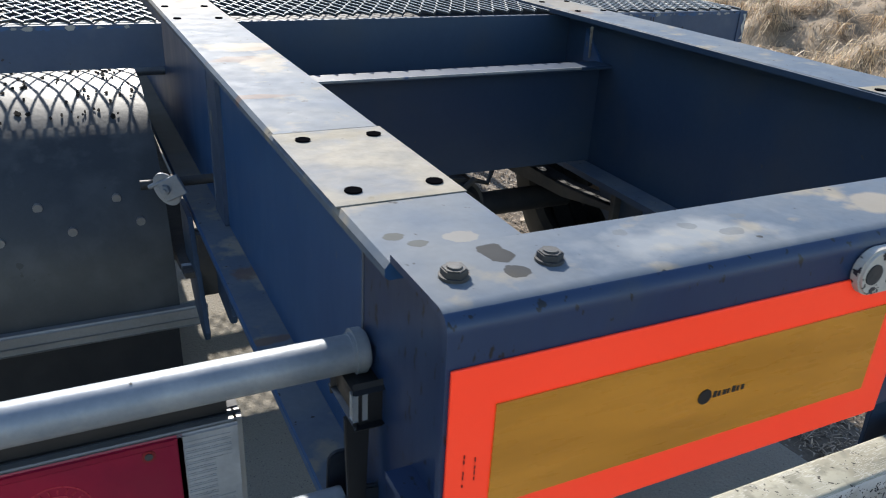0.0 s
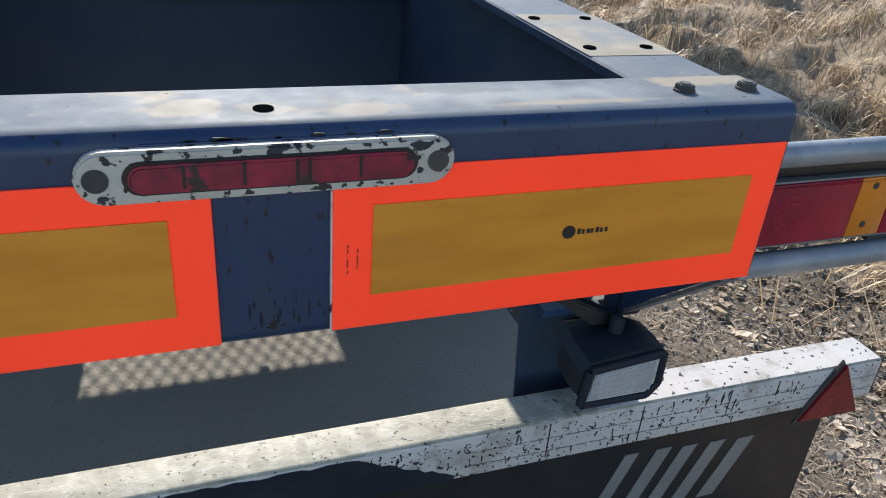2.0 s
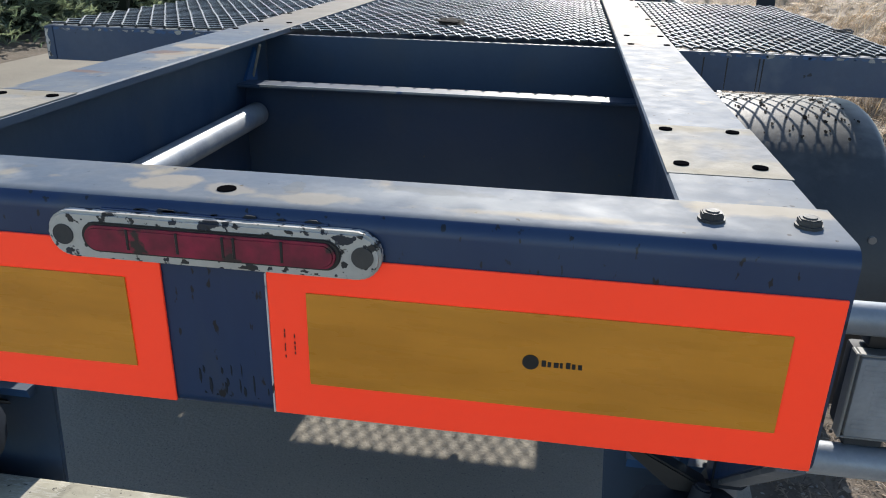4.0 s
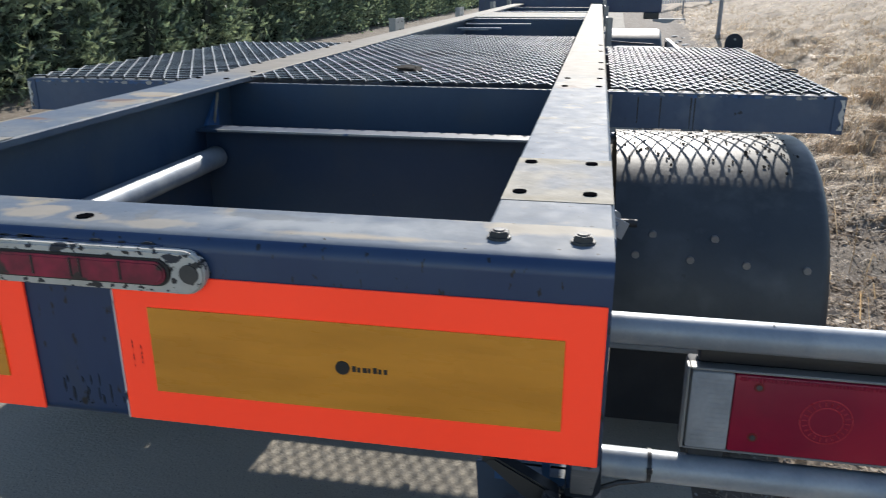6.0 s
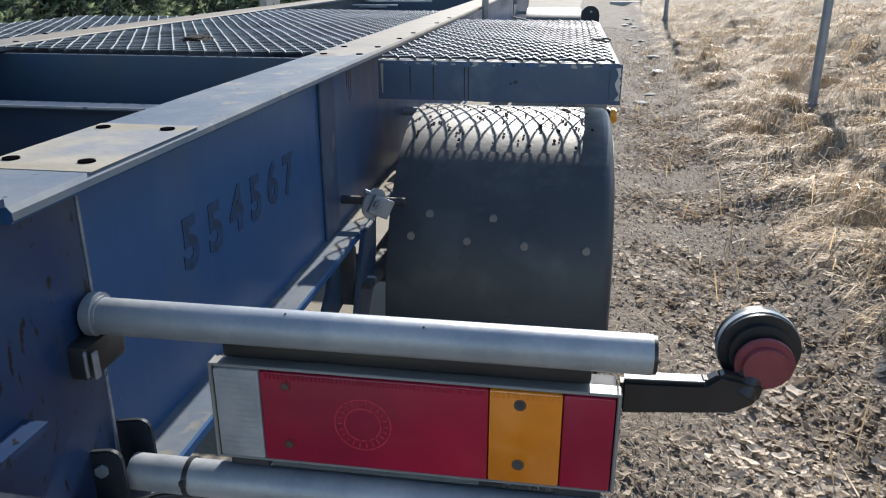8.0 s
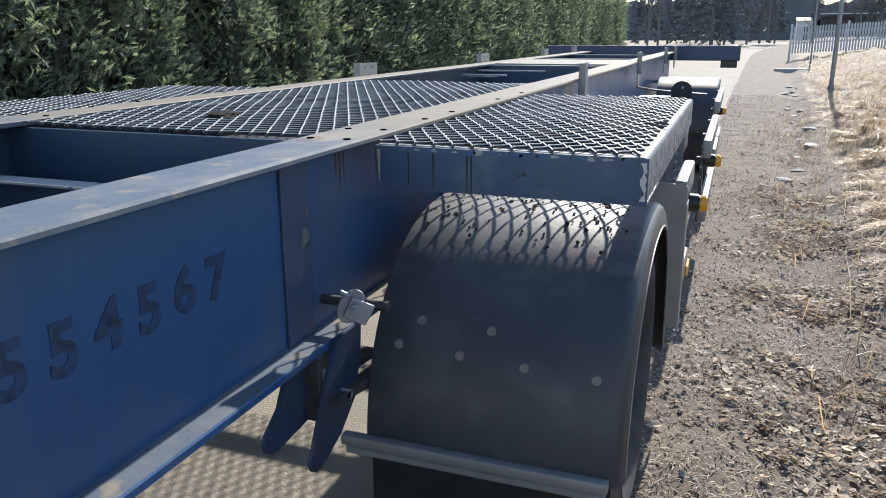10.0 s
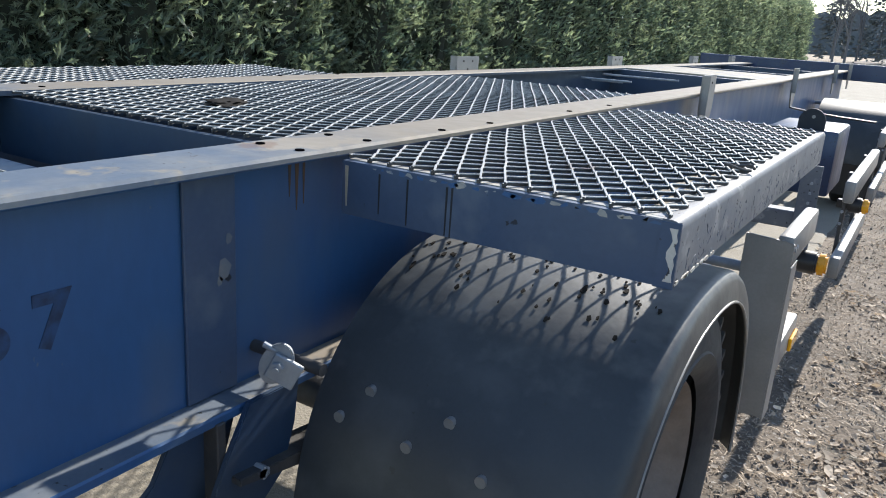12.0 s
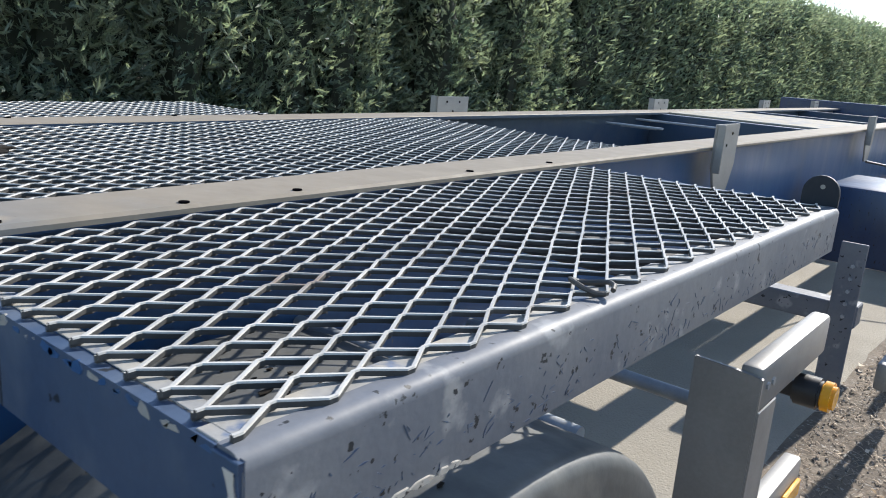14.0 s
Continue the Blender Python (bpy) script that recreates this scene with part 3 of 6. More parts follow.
# unseen plate, added so that the ground behind it stays shaded
part("suspension_plate", box((-0.555, 1.95, 1.00), (0.555, 2.64, 1.012), 0.003), IRON, trailer, "unseen plate added under the middle deck to block sun")
pipe = part("air_pipe", rod((-0.522, 0.20, 0.965), (-0.522, 1.405, 0.955), 0.033, n=28, bevel=0.003), ZINC, trailer, "grey pipe lying along the inside of the rail")
for y in (0.33, 0.36):
    part("pipe_strap", rod((-0.522, y, 0.964), (-0.522, y + 0.016, 0.964), 0.0355, n=28, bevel=0.002), BLACK, pipe)
part("pipe_end", rod((-0.522, 1.4055, 0.955), (-0.522, 1.4085, 0.955), 0.027, n=24), ALU, pipe)
for y in (3.95, 5.25, 6.3, 8.2, 9.8):
    part("cross_member", box((-0.562, y, 0.80), (0.562, y + 0.08, 1.0 if y < 6 else 1.165), 0.003), INNER, trailer)
part("deck_plate", box((-0.485, 6.42, 1.165), (0.485, 7.6, 1.176), 0.002), BARE, trailer, "pale worn steel deck plate between the rails")
for y, z, x1 in ((5.55, 1.12, -0.15), (5.95, 1.135, 0.05), (5.75, 1.10, -0.28)):
    part("cross_bar", rod((-0.50, y, z), (x1, y + 0.03, z), 0.007, n=10), ZINC, trailer)
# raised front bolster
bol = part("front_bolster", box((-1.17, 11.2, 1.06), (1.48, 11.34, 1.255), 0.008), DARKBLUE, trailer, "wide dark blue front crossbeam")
part("twist_lock", box((1.24, 11.17, 0.97), (1.45, 11.35, 1.06), 0.006), BLACK, bol)
part("twist_lock", box((-1.15, 11.17, 0.97), (-0.98, 11.35, 1.06), 0.006), BLACK, bol)


# stake plates on the rails
def stake(x, y, w=0.13, top=1.252, low=0.97):
    s = 1 if x > 0 else -1
    bm = prism([(x, y, top), (x, y + w, top), (x, y + w * 0.98, 1.10), (x, y + w * 0.72, low), (x, y + w * 0.30, low), (x, y + 0.02 * w, 1.10)], (s * 0.010, 0, 0), 0.0015)
    p = part("stake_plate", bm, ALU, trailer, "dull steel stake plate bolted to the rail")
    part("plate_lip", box((x + s * 0.010, y, 1.08), (x + s * 0.040, y + 0.008, top), 0.002), ALU, p)
    for dy, dz in ((0.3, 1.225), (0.7, 1.225), (0.5, 1.18)):
        part("plate_hole", rod((x - s * 0.001, y + w * dy, dz), (x + s * 0.0112, y + w * dy, dz), 0.006, n=10), HOLE, p)


for y, w in ((4.21, 0.24), (6.85, 0.22), (9.40, 0.20), (10.85, 0.18)):
    stake(0.650, y, w, 1.262)
for y, w in ((4.14, 0.24), (6.52, 0.24), (8.92, 0.20), (10.7, 0.18)):
    stake(-0.650, y, w, 1.25)


# ---- mesh decks ----
def deck_mesh(x0, x1, y0, y1, z, pitch_x=0.0243, pitch_y=0.092, seed=1):
    """Raised expanded steel: flat strands that zigzag along y and bond with their neighbours by turns."""
    rng = random.Random(seed)
    verts, faces, shade_slots = [], [], []
    nx, ny = int(round((x1 - x0) / pitch_x)), int(round((y1 - y0) / pitch_y))
    px, py = (x1 - x0) / nx, (y1 - y0) / ny
    bond, w, h = py * 0.045, 0.0046, 0.0070
    shake = {(i, j): (rng.uniform(-0.001, 0.001), rng.uniform(-0.0015, 0.0015)) for i in range(nx + 1) for j in range(-1, 2 * ny + 1)}

    def place(i, j, dy, lift):
        a, b = shake[(i, j)]
        x, y = x0 + i * px + a, y0 + (j + 0.5) * py / 2 + b
        return Vector((x, y + dy, z + lift + 0.004 * noise.noise((x * 3, y * 3, seed))))

    for i in range(nx):
        line = []
        for j in range(2 * ny):
            left = (i + j) % 2 == 0
            col, side, lift = (i, 0.42 * w, 0.0018) if left else (i + 1, -0.42 * w, -0.0018)
            for dy in (-bond, bond):
                p = place(col, j, dy, lift)
                p.x += side
                line.append(p)
        base = len(verts)
        for k, p in enumerate(line):
            d = line[min(k + 1, len(line) - 1)] - line[max(k - 1, 0)]
            sd = Vector((d.y, -d.x, 0)).normalized()
            for su, sv in ((-0.5, 0.26), (-0.36, 0.5), (0.36, 0.5), (0.5, 0.26), (0.40, -0.5), (-0.40, -0.5)):
                verts.append(p + sd * (w * su) + Vector((0, 0, h * sv)))
        for k in range(len(line) - 1):
            a, b = base + 6 * k, base + 6 * k + 6
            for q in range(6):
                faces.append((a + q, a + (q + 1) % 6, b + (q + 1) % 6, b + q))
                # upper faces stay bright steel, the rest get the painted shade
                shade_slots.append(0 if q < 3 else 1)
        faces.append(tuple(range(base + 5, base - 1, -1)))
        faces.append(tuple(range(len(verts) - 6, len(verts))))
        shade_slots.extend((1, 1))
    me = bpy.data.meshes.new("expanded_mesh")
    me.from_pydata([tuple(v) for v in verts], [], faces)
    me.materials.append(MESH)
    me.materials.append(MESHSHADE)
    me.polygons.foreach_set("material_index", shade_slots)
    return me


def deck_frame(x0, x1, y0, y1, outer, top=1.156, deep=0.108):
    """Channels round a deck; outer is the x of the kerb-side or road-side channel."""
    s = 1 if outer > 0 else -1
    deck = part("deck_side_channel", prism([(outer, y0, top - 0.014), (outer - s * 0.0012, y0, top - 0.0085), (outer - s * 0.0042, y0, top - 0.0040), (outer - s * 0.0090, y0, top - 0.0010), (outer - s * 0.0145, y0, top), (outer - s * 0.030, y0, top), (outer - s * 0.030, y0, top - 0.007),
                                     (outer - s * 0.009, y0, top - 0.007), (outer - s * 0.009, y0, top - deep + 0.007), (outer - s * 0.05, y0, top - deep + 0.007),
                                     (outer - s * 0.05, y0, top - deep), (outer - s * 0.004, y0, top - deep), (outer, y0, top - deep + 0.004)], (0, y1 - y0, 0)),
                GREYBLUE, trailer, "scuffed grey-blue side channel of the deck")
    for y, d in ((y0, 1), (y1, -1)):
        part("deck_end_channel", prism([(x0, y - d * 0.001, top - deep), (x0, y - d * 0.001, top - 0.002), (x0, y + d * 0.014, top - 0.002), (x0, y + d * 0.014, top - 0.009),
                                            (x0, y + d * 0.007, top - 0.009), (x0, y + d * 0.007, top - deep)], (outer - s * 0.0305 - x0, 0, 0)), FADED, trailer, "faded blue end channel under the deck")
    part("flange_top", box((x0 + s * 0.004, y0 + 0.0150, top - 0.0018), (outer - s * 0.032, y0 + 0.034, top - 0.0004), 0.0004), PALEBLUE, deck, "worn pale paint on the end flange")
    part("side_flange_top", box((outer - s * 0.0600, y0 + 0.002, top - 0.0075), (outer - s * 0.0302, y1 - 0.002, top - 0.0008), 0.0008), PALEBLUE, deck)
    rng = random.Random(5 if s > 0 else 6)
    for k in range(26):
        x, r = outer - s * (0.03 + 0.022 * k + rng.uniform(0, 0.012)), rng.uniform(0.004, 0.011)
        part("paint_blob", prism([(x + r * 1.4 * math.cos(q) * rng.uniform(0.6, 1.2), y0 - 0.0014, top - 0.006 - rng.uniform(0, 0.006) + 0.55 * r * math.sin(q)) for q in (0.2, 1.2, 2.2, 3.3, 4.3, 5.4)], (0, 0.003, 0), 0.0006), PALEBLUE if rng.random() < 0.4 else BLUE, deck)
    part("corner_plate", box((outer - s * 0.0005, y0 - 0.004, top - deep), (outer - s * 0.0295, y0 + 0.002, top - 0.004), 0.001), FADED, deck)
    part("peeled_corner", prism([(outer - s * (0.003 + 0.002 * math.sin(9 * k)), y0 - 0.0052, top - 0.012 - 0.0095 * k) for k in range(10)]
                                + [(outer - s * (0.013 + 0.004 * math.sin(5 * k + 1)), y0 - 0.0052, top - 0.012 - 0.0095 * k) for k in range(9, -1, -1)], (0, 0.001, 0)), PEEL, deck, "bare white patch where paint peeled")
    bm = bmesh.new()
    for k in range(240):
        y = y0 + 0.06 + (y1 - y0 - 0.1) * rng.random() ** 1.2
        z, a, L, w = top - deep * (0.30 + 0.62 * rng.random() ** 0.7), rng.gauss(0.15, 0.9), rng.uniform(0.003, 0.016) * (1.8 if rng.random() < 0.1 else 1), rng.uniform(0.0004, 0.0013)
        c, d = math.cos(a), math.sin(a)
        add_prism(bm, [(outer - s * 0.0002, y + u * L * c - v * w * d, min(max(z + u * L * d + v * w * c, top - deep + 0.005), top - 0.018)) for u, v in ((-0.5, 0), (0, -1), (0.5, 0.2), (0.1, 1))], (s * 0.0007, 0, 0))
    tagged(part("scratch_wear", bm, FADED, deck, "fine dark scratches"), kind="stuff")
    for k in range(9):
        y, L = y0 + 0.025 + 0.028 * k + rng.uniform(-0.01, 0.01), rng.uniform(0.012, 0.044)
        part("flaked_edge", prism([(outer - s * 0.0005, y + L * 0.5 * math.cos(q) * rng.uniform(0.8, 1.1), top - deep + 0.006 + 0.0045 * math.sin(q) * rng.uniform(0.7, 1.3)) for q in (0, 0.9, 2.1, 3.1, 4.1, 5.3)], (s * 0.0022, 0, 0), 0.0006), PEEL, deck)
    for yy in (2.50, 2.95):
        part("deck_bearer", box((x0, yy - 0.02, top - 0.06), (outer - s * 0.056, yy + 0.02, top - 0.006), 0.003), IRON, trailer)
    return deck


DECK_TOP = 1.156
deck_frame(0.645, 1.306, 1.609, 3.30, 1.306)
deck_frame(-0.645, -1.306, 1.609, 3.30, -1.306)
me = deck_mesh(0.654, 1.286, 1.596, 3.27, DECK_TOP + 0.005, seed=3)
ob = new("expanded_mesh", me)
ob.parent = trailer
tagged(ob, "weathered expanded steel mesh over the kerb-side wheel", kind="stuff")
ob = new("expanded_mesh", deck_mesh(-1.286, -0.654, 1.596, 3.27, DECK_TOP + 0.005, seed=5))
ob.parent = trailer
tagged(ob, "weathered expanded steel mesh over the road-side wheel", kind="stuff")
ob = new("expanded_mesh", deck_mesh(-0.482, 0.482, 1.582, 3.90, DECK_TOP + 0.012, seed=7))
ob.parent = trailer
tagged(ob, "weathered expanded steel mesh between the rails", kind="stuff")
part("deck_end_channel", prism([(-0.56, 1.60, 1.0), (-0.56, 1.60, 1.155), (-0.56, 1.62, 1.155), (-0.56, 1.62, 1.147), (-0.56, 1.608, 1.147), (-0.56, 1.608, 1.0)], (1.12, 0, 0)), INNER, trailer)
for y in (2.45, 3.1, 3.6):
    part("deck_bearer", box((-0.56, y - 0.02, 1.09), (0.56, y + 0.02, 1.154), 0.003), IRON, trailer)
def dirt_clump(x, y, z, r, seed):
    """A flat, broken clump of caked leaves."""
    bm = bmesh.new()
    bmesh.ops.create_icosphere(bm, subdivisions=3, radius=1)
    for v in bm.verts:
        f = 1 + 0.55 * noise.noise(v.co * 2.1 + Vector((seed, 0, 0)))
        v.co = Vector((v.co.x * r * 0.6 * f, v.co.y * r * f, v.co.z * r * 0.14 * f))
    tagged(part("dirt_clump", bm, GRIT, at=pose(x, y, z, 0, 0, 20)), "dark clump of caked leaves lying on the mesh", "dirt")


dirt_clump(-0.04, 1.94, DECK_TOP + 0.020, 0.07, 4)
# lug plate on the deck's front corner
o = [(1.215, 3.30, 1.08), (1.215, 3.30, 1.185)] + [(1.257 - 0.042 * math.cos(radians(a)), 3.30, 1.185 + 0.042 * math.sin(radians(a))) for a in range(20, 161, 20)] + [(1.299, 3.30, 1.185), (1.299, 3.30, 1.08)]
lug = part("lug", prism(o, (0, 0.012, 0), 0.001), SHELL, trailer, "dark blue lug plate with a hole")
part("lug_hole", rod((1.26, 3.298, 1.20), (1.26, 3.313, 1.20), 0.0055, n=14), ALU, lug)


part("wire_loop", bent([(1.268 + 0.03 * math.cos(radians(a)), 2.17 + 0.022 * math.sin(radians(a)), 1.168 + 0.004 * math.sin(radians(2 * a))) for a in range(0, 351, 30)], 0.0035, 8), IRON, trailer, "dark twisted wire loop on the deck edge")


# ---- wheels, fenders ----
def oval(a, r):
    """A slightly squared arch: offsets in y and z at the angle a."""
    c, d = math.cos(a), math.sin(a)
    k = r / (abs(c) ** 2.25 + abs(d) ** 2.25) ** (1 / 2.25)
    return k * c, k * d


def build_fender(s, yc, zc=0.402, rad=0.561, x0=0.69, x1=1.312, a0=-6, a1=176):
    """Half-round plastic fender with a rolled outer lip."""
    prof = [(rad, x0), (rad, x1 - 0.035)] + [(rad - 0.03 + 0.03 * math.cos(radians(a)), x1 - 0.035 + 0.03 * math.sin(radians(a))) for a in (25, 50, 75)] + [(rad - 0.045, x1 - 0.003), (rad - 0.062, x1), (rad - 0.066, x1 - 0.006)]
    prof += [(rad - 0.05, x1 - 0.012), (rad - 0.012, x1 - 0.04), (rad - 0.006, x0)]
    bm = bmesh.new()
    rings, n = [], 44
    for i in range(n + 1):
        a = radians(a0 + (a1 - a0) * i / n)
        rings.append([bm.verts.new((s * x, yc + oval(a, r)[0], zc + oval(a, r)[1])) for r, x in prof])
    for a, b in zip(rings, rings[1:]):
        for k in range(len(prof)):
            bm.faces.new((a[k], a[(k + 1) % len(prof)], b[(k + 1) % len(prof)], b[k]))
    bm.faces.new(rings[0])
    bm.faces.new(rings[-1][::-1])
    bmesh.ops.recalc_face_normals(bm, faces=bm.faces[:])
    fender = part("fender", bm, FENDER, trailer, "dusty dark plastic wheel fender")
    edge = [radians(a0 + (a1 - a0) * i / 30) for i in range(31)]
    # pale tube along the arch paints the highlight on the plastic lip
    part("fender_lip", bent([(s * (x1 - 0.001), yc + oval(a, rad - 0.066)[0], zc + oval(a, rad - 0.066)[1]) for a in edge], 0.0035, 6), ALU, fender, "fender edge made pale for the light it catches")
    return fender


def lathe(profile, centre, s, n=48):
    """Turn (radius, x) pairs round the x axis through centre."""
    bm = bmesh.new()
    rings = []
    for i in range(n):
        a = 2 * math.pi * i / n
        rings.append([bm.verts.new((s * x, centre[0] + r * math.cos(a), centre[1] + r * math.sin(a))) for r, x in profile])
    for i in range(n):
        a, b = rings[i], rings[(i + 1) % n]
        for k in range(len(profile) - 1):
            bm.faces.new((a[k], a[k + 1], b[k + 1], b[k]))
    bmesh.ops.remove_doubles(bm, verts=bm.verts[:], dist=1e-5)
    bmesh.ops.recalc_face_normals(bm, faces=bm.faces[:])
    return bm


def build_wheel(s, yc, zc=0.447):
    c = (yc, zc)
    tyre = [(0.275, 0.90), (0.30, 0.875), (0.36, 0.865), (0.415, 0.88), (0.432, 0.90), (0.436, 0.95), (0.424, 0.953), (0.424, 0.962), (0.438, 0.965), (0.439, 1.05),
            (0.427, 1.053), (0.427, 1.062), (0.439, 1.065), (0.438, 1.15), (0.424, 1.153), (0.424, 1.162), (0.436, 1.165), (0.432, 1.215), (0.415, 1.235), (0.36, 1.25), (0.335, 1.248), (0.33, 1.252), (0.30, 1.24), (0.275, 1.215)]
    rim = [(0.0, 1.13), (0.07, 1.13), (0.075, 1.10), (0.13, 1.10), (0.16, 1.09), (0.20, 1.13), (0.235, 1.16), (0.25, 1.20), (0.272, 1.225), (0.28, 1.215)]
    tyre = [(r * 1.022, x + 0.035) for r, x in tyre]
    rim = [(r * 0.97, x + 0.02) for r, x in rim]
    w = part("wheel", lathe(rim, c, s), WHEELPAINT, trailer, "dusty brown-grey painted steel wheel")
    part("tyre", lathe(tyre, c, s, 64), RUBBER, w, "dusty black tyre")
    bm = bmesh.new()
    for i in range(36):
        a = 2 * math.pi * i / 36
        m = Matrix.Translation((s * 1.262, yc + 0.434 * math.cos(a), zc + 0.434 * math.sin(a))) @ Matrix.Rotation(a, 4, "X")
        tmp = bmesh.new()
        bmesh.ops.create_cube(tmp, size=1)
        for v in tmp.verts:
            v.co = Vector((v.co.x * 0.02, v.co.y * 0.03, v.co.z * 0.018))
        merge(bm, tmp, m)
    tagged(part("shoulder_tread", bm, RUBBER, w), kind="stuff")
    for i in range(10):
        a = 2 * math.pi * i / 10
        part("wheel_nut", rod((s * 1.095, yc + 0.145 * math.cos(a), zc + 0.145 * math.sin(a)), (s * 1.13, yc + 0.145 * math.cos(a), zc + 0.145 * math.sin(a)), 0.014, n=6), IRON, w)


for yc in (1.985, 8.75):
    for s in (1, -1):
        fd = build_fender(s, yc)
        build_wheel(s, yc)
        # mudflap and its clamp rail behind the wheel
        part("mudflap", box((s * 0.70, yc - 0.556, 0.16), (s * 1.29, yc - 0.545, 0.44), 0.002), BLACK, fd, "black rubber mudflap")
        rng = random.Random(int(yc * 10) + s)
        bm = bmesh.new()
        for k in range(110 if yc < 5 else 0):
            x, a = rng.uniform(0.71, 1.25), radians(rng.uniform(84, 120))
            dy, dz = oval(a, 0.5625)
            w = rng.uniform(0.002, 0.006) * (1.8 if rng.random() < 0.12 else 1)
            ps = [(s * (x + w * math.cos(q) * rng.uniform(0.5, 1.3)), yc + dy + w * 1.6 * math.sin(q) * math.sin(a) * rng.uniform(0.5, 1.3), zc0 + dz - w * 1.6 * math.sin(q) * math.cos(a) * 0.9) for q in (0, 1.3, 2.5, 3.8, 5.1) for zc0 in (0.402,)]
            add_prism(bm, ps, (0, 0, 0.002))
        if yc < 5:
            tagged(part("leaf_debris", bm, GRIT, fd, "dark leaf crumbs stuck to the fender"), kind="stuff")
        else:
            bm.free()
        if yc < 5:
            trim = bmesh.new()
            add_box(trim, (s * 0.63, yc - 0.588, 0.437), (s * 1.285, yc - 0.557, 0.465), 0.006, 2)
            add_box(trim, (s * 0.64, yc - 0.583, 0.414), (s * 1.28, yc - 0.559, 0.434), 0.004)
            part("clamp_rail", trim, ALU, fd, "grimy aluminium clamp rail")
            for x, z in ((0.756, 0.690), (0.914, 0.684), (1.072, 0.678), (0.804, 0.746), (0.982, 0.742), (1.238, 0.674)):
                yy = yc - 0.561 * (1 - ((z - 0.402) / 0.561) ** 2.25) ** (1 / 2.25)
                part("rivet", rod((s * x, yy - 0.005, z), (s * x, yy + 0.01, z), 0.011, n=14), ALU, fd)
            part("label_plate", box((s * 1.296, yc - 0.20, 0.915), (s * 1.302, yc - 0.15, 0.923), 0.001), BLACK, fd)
        part("fender_tube", rod((s * 0.57, yc + 0.30, 0.895), (s * 1.22, yc + 0.30, 0.895), 0.016), ZINC, fd)
    part("axle", rod((-0.9, yc, 0.385), (0.9, yc, 0.385), 0.048, n=24), IRON, trailer, "dirty round axle tube")

# brake chambers that look back under the cross member, with their hoses
for x, z, r in ((-0.205, 0.585, 0.082), (0.175, 0.575, 0.098)):
    bm = bmesh.new()
    for y0, y1, r0, r1 in ((1.53, 1.56, 0.72, 0.97), (1.56, 1.615, 0.97, 1.0), (1.635, 1.70, 1.0, 0.94), (1.70, 1.74, 0.94, 0.5)):
        add_rod(bm, (x, y0, z), (x, y1, z), r * r0, r * r1, n=32)
    ch = part("brake_chamber", bm, BLACK, trailer, "black round brake chamber under the frame")
    part("clamp_band", rod((x, 1.612, z), (x, 1.638, z), r * 1.10, n=32, bevel=0.004), BLACK, ch)
    part("inner_band", rod((x, 1.552, z), (x, 1.564, z), r * 1.03, n=32, bevel=0.003), IRON, ch)
    part("push_rod", rod((x, 1.73, z), (x, 1.93, z - 0.06), 0.012), IRON, ch)
    part("hose_fitting", rod((x + 0.02, 1.54, z + r * 0.75), (x + 0.05, 1.53, z + r * 1.05), 0.010, n=10), IRON, ch)
for d in (-1, 1):
    part("air_hose", bent([(-0.13, 1.54, 0.655), (-0.09, 1.50, 0.672), (-0.045, 1.49 + 0.01 * d, 0.640 + 0.008 * d), (0.0, 1.50, 0.648 + 0.014 * d), (0.03, 1.53, 0.70), (0.05, 1.60, 0.735)], 0.0075, 8), BLACK, trailer, "black air hose between the brake chambers")
part("air_hose", bent([(0.235, 1.55, 0.665), (0.275, 1.54, 0.655), (0.30, 1.56, 0.685), (0.33, 1.60, 0.735)], 0.0075, 8), BLACK, trailer, "black air hose")
part("valve", box((-0.345, 1.545, 0.60), (-0.315, 1.60, 0.735), 0.004), BLACK, trailer, "black valve block under the frame")
part("valve", box((0.02, 1.56, 0.655), (0.07, 1.62, 0.735), 0.006), BLACK, trailer, "black valve block under the frame")
# unseen drum, added to cut off the left end of the sun patch
part("air_tank", rod((-0.555, 2.42, 0.80), (-0.30, 2.42, 0.80), 0.10, n=28, bevel=0.03), IRON, trailer, "unseen drum added to trim the sun patch on the road")
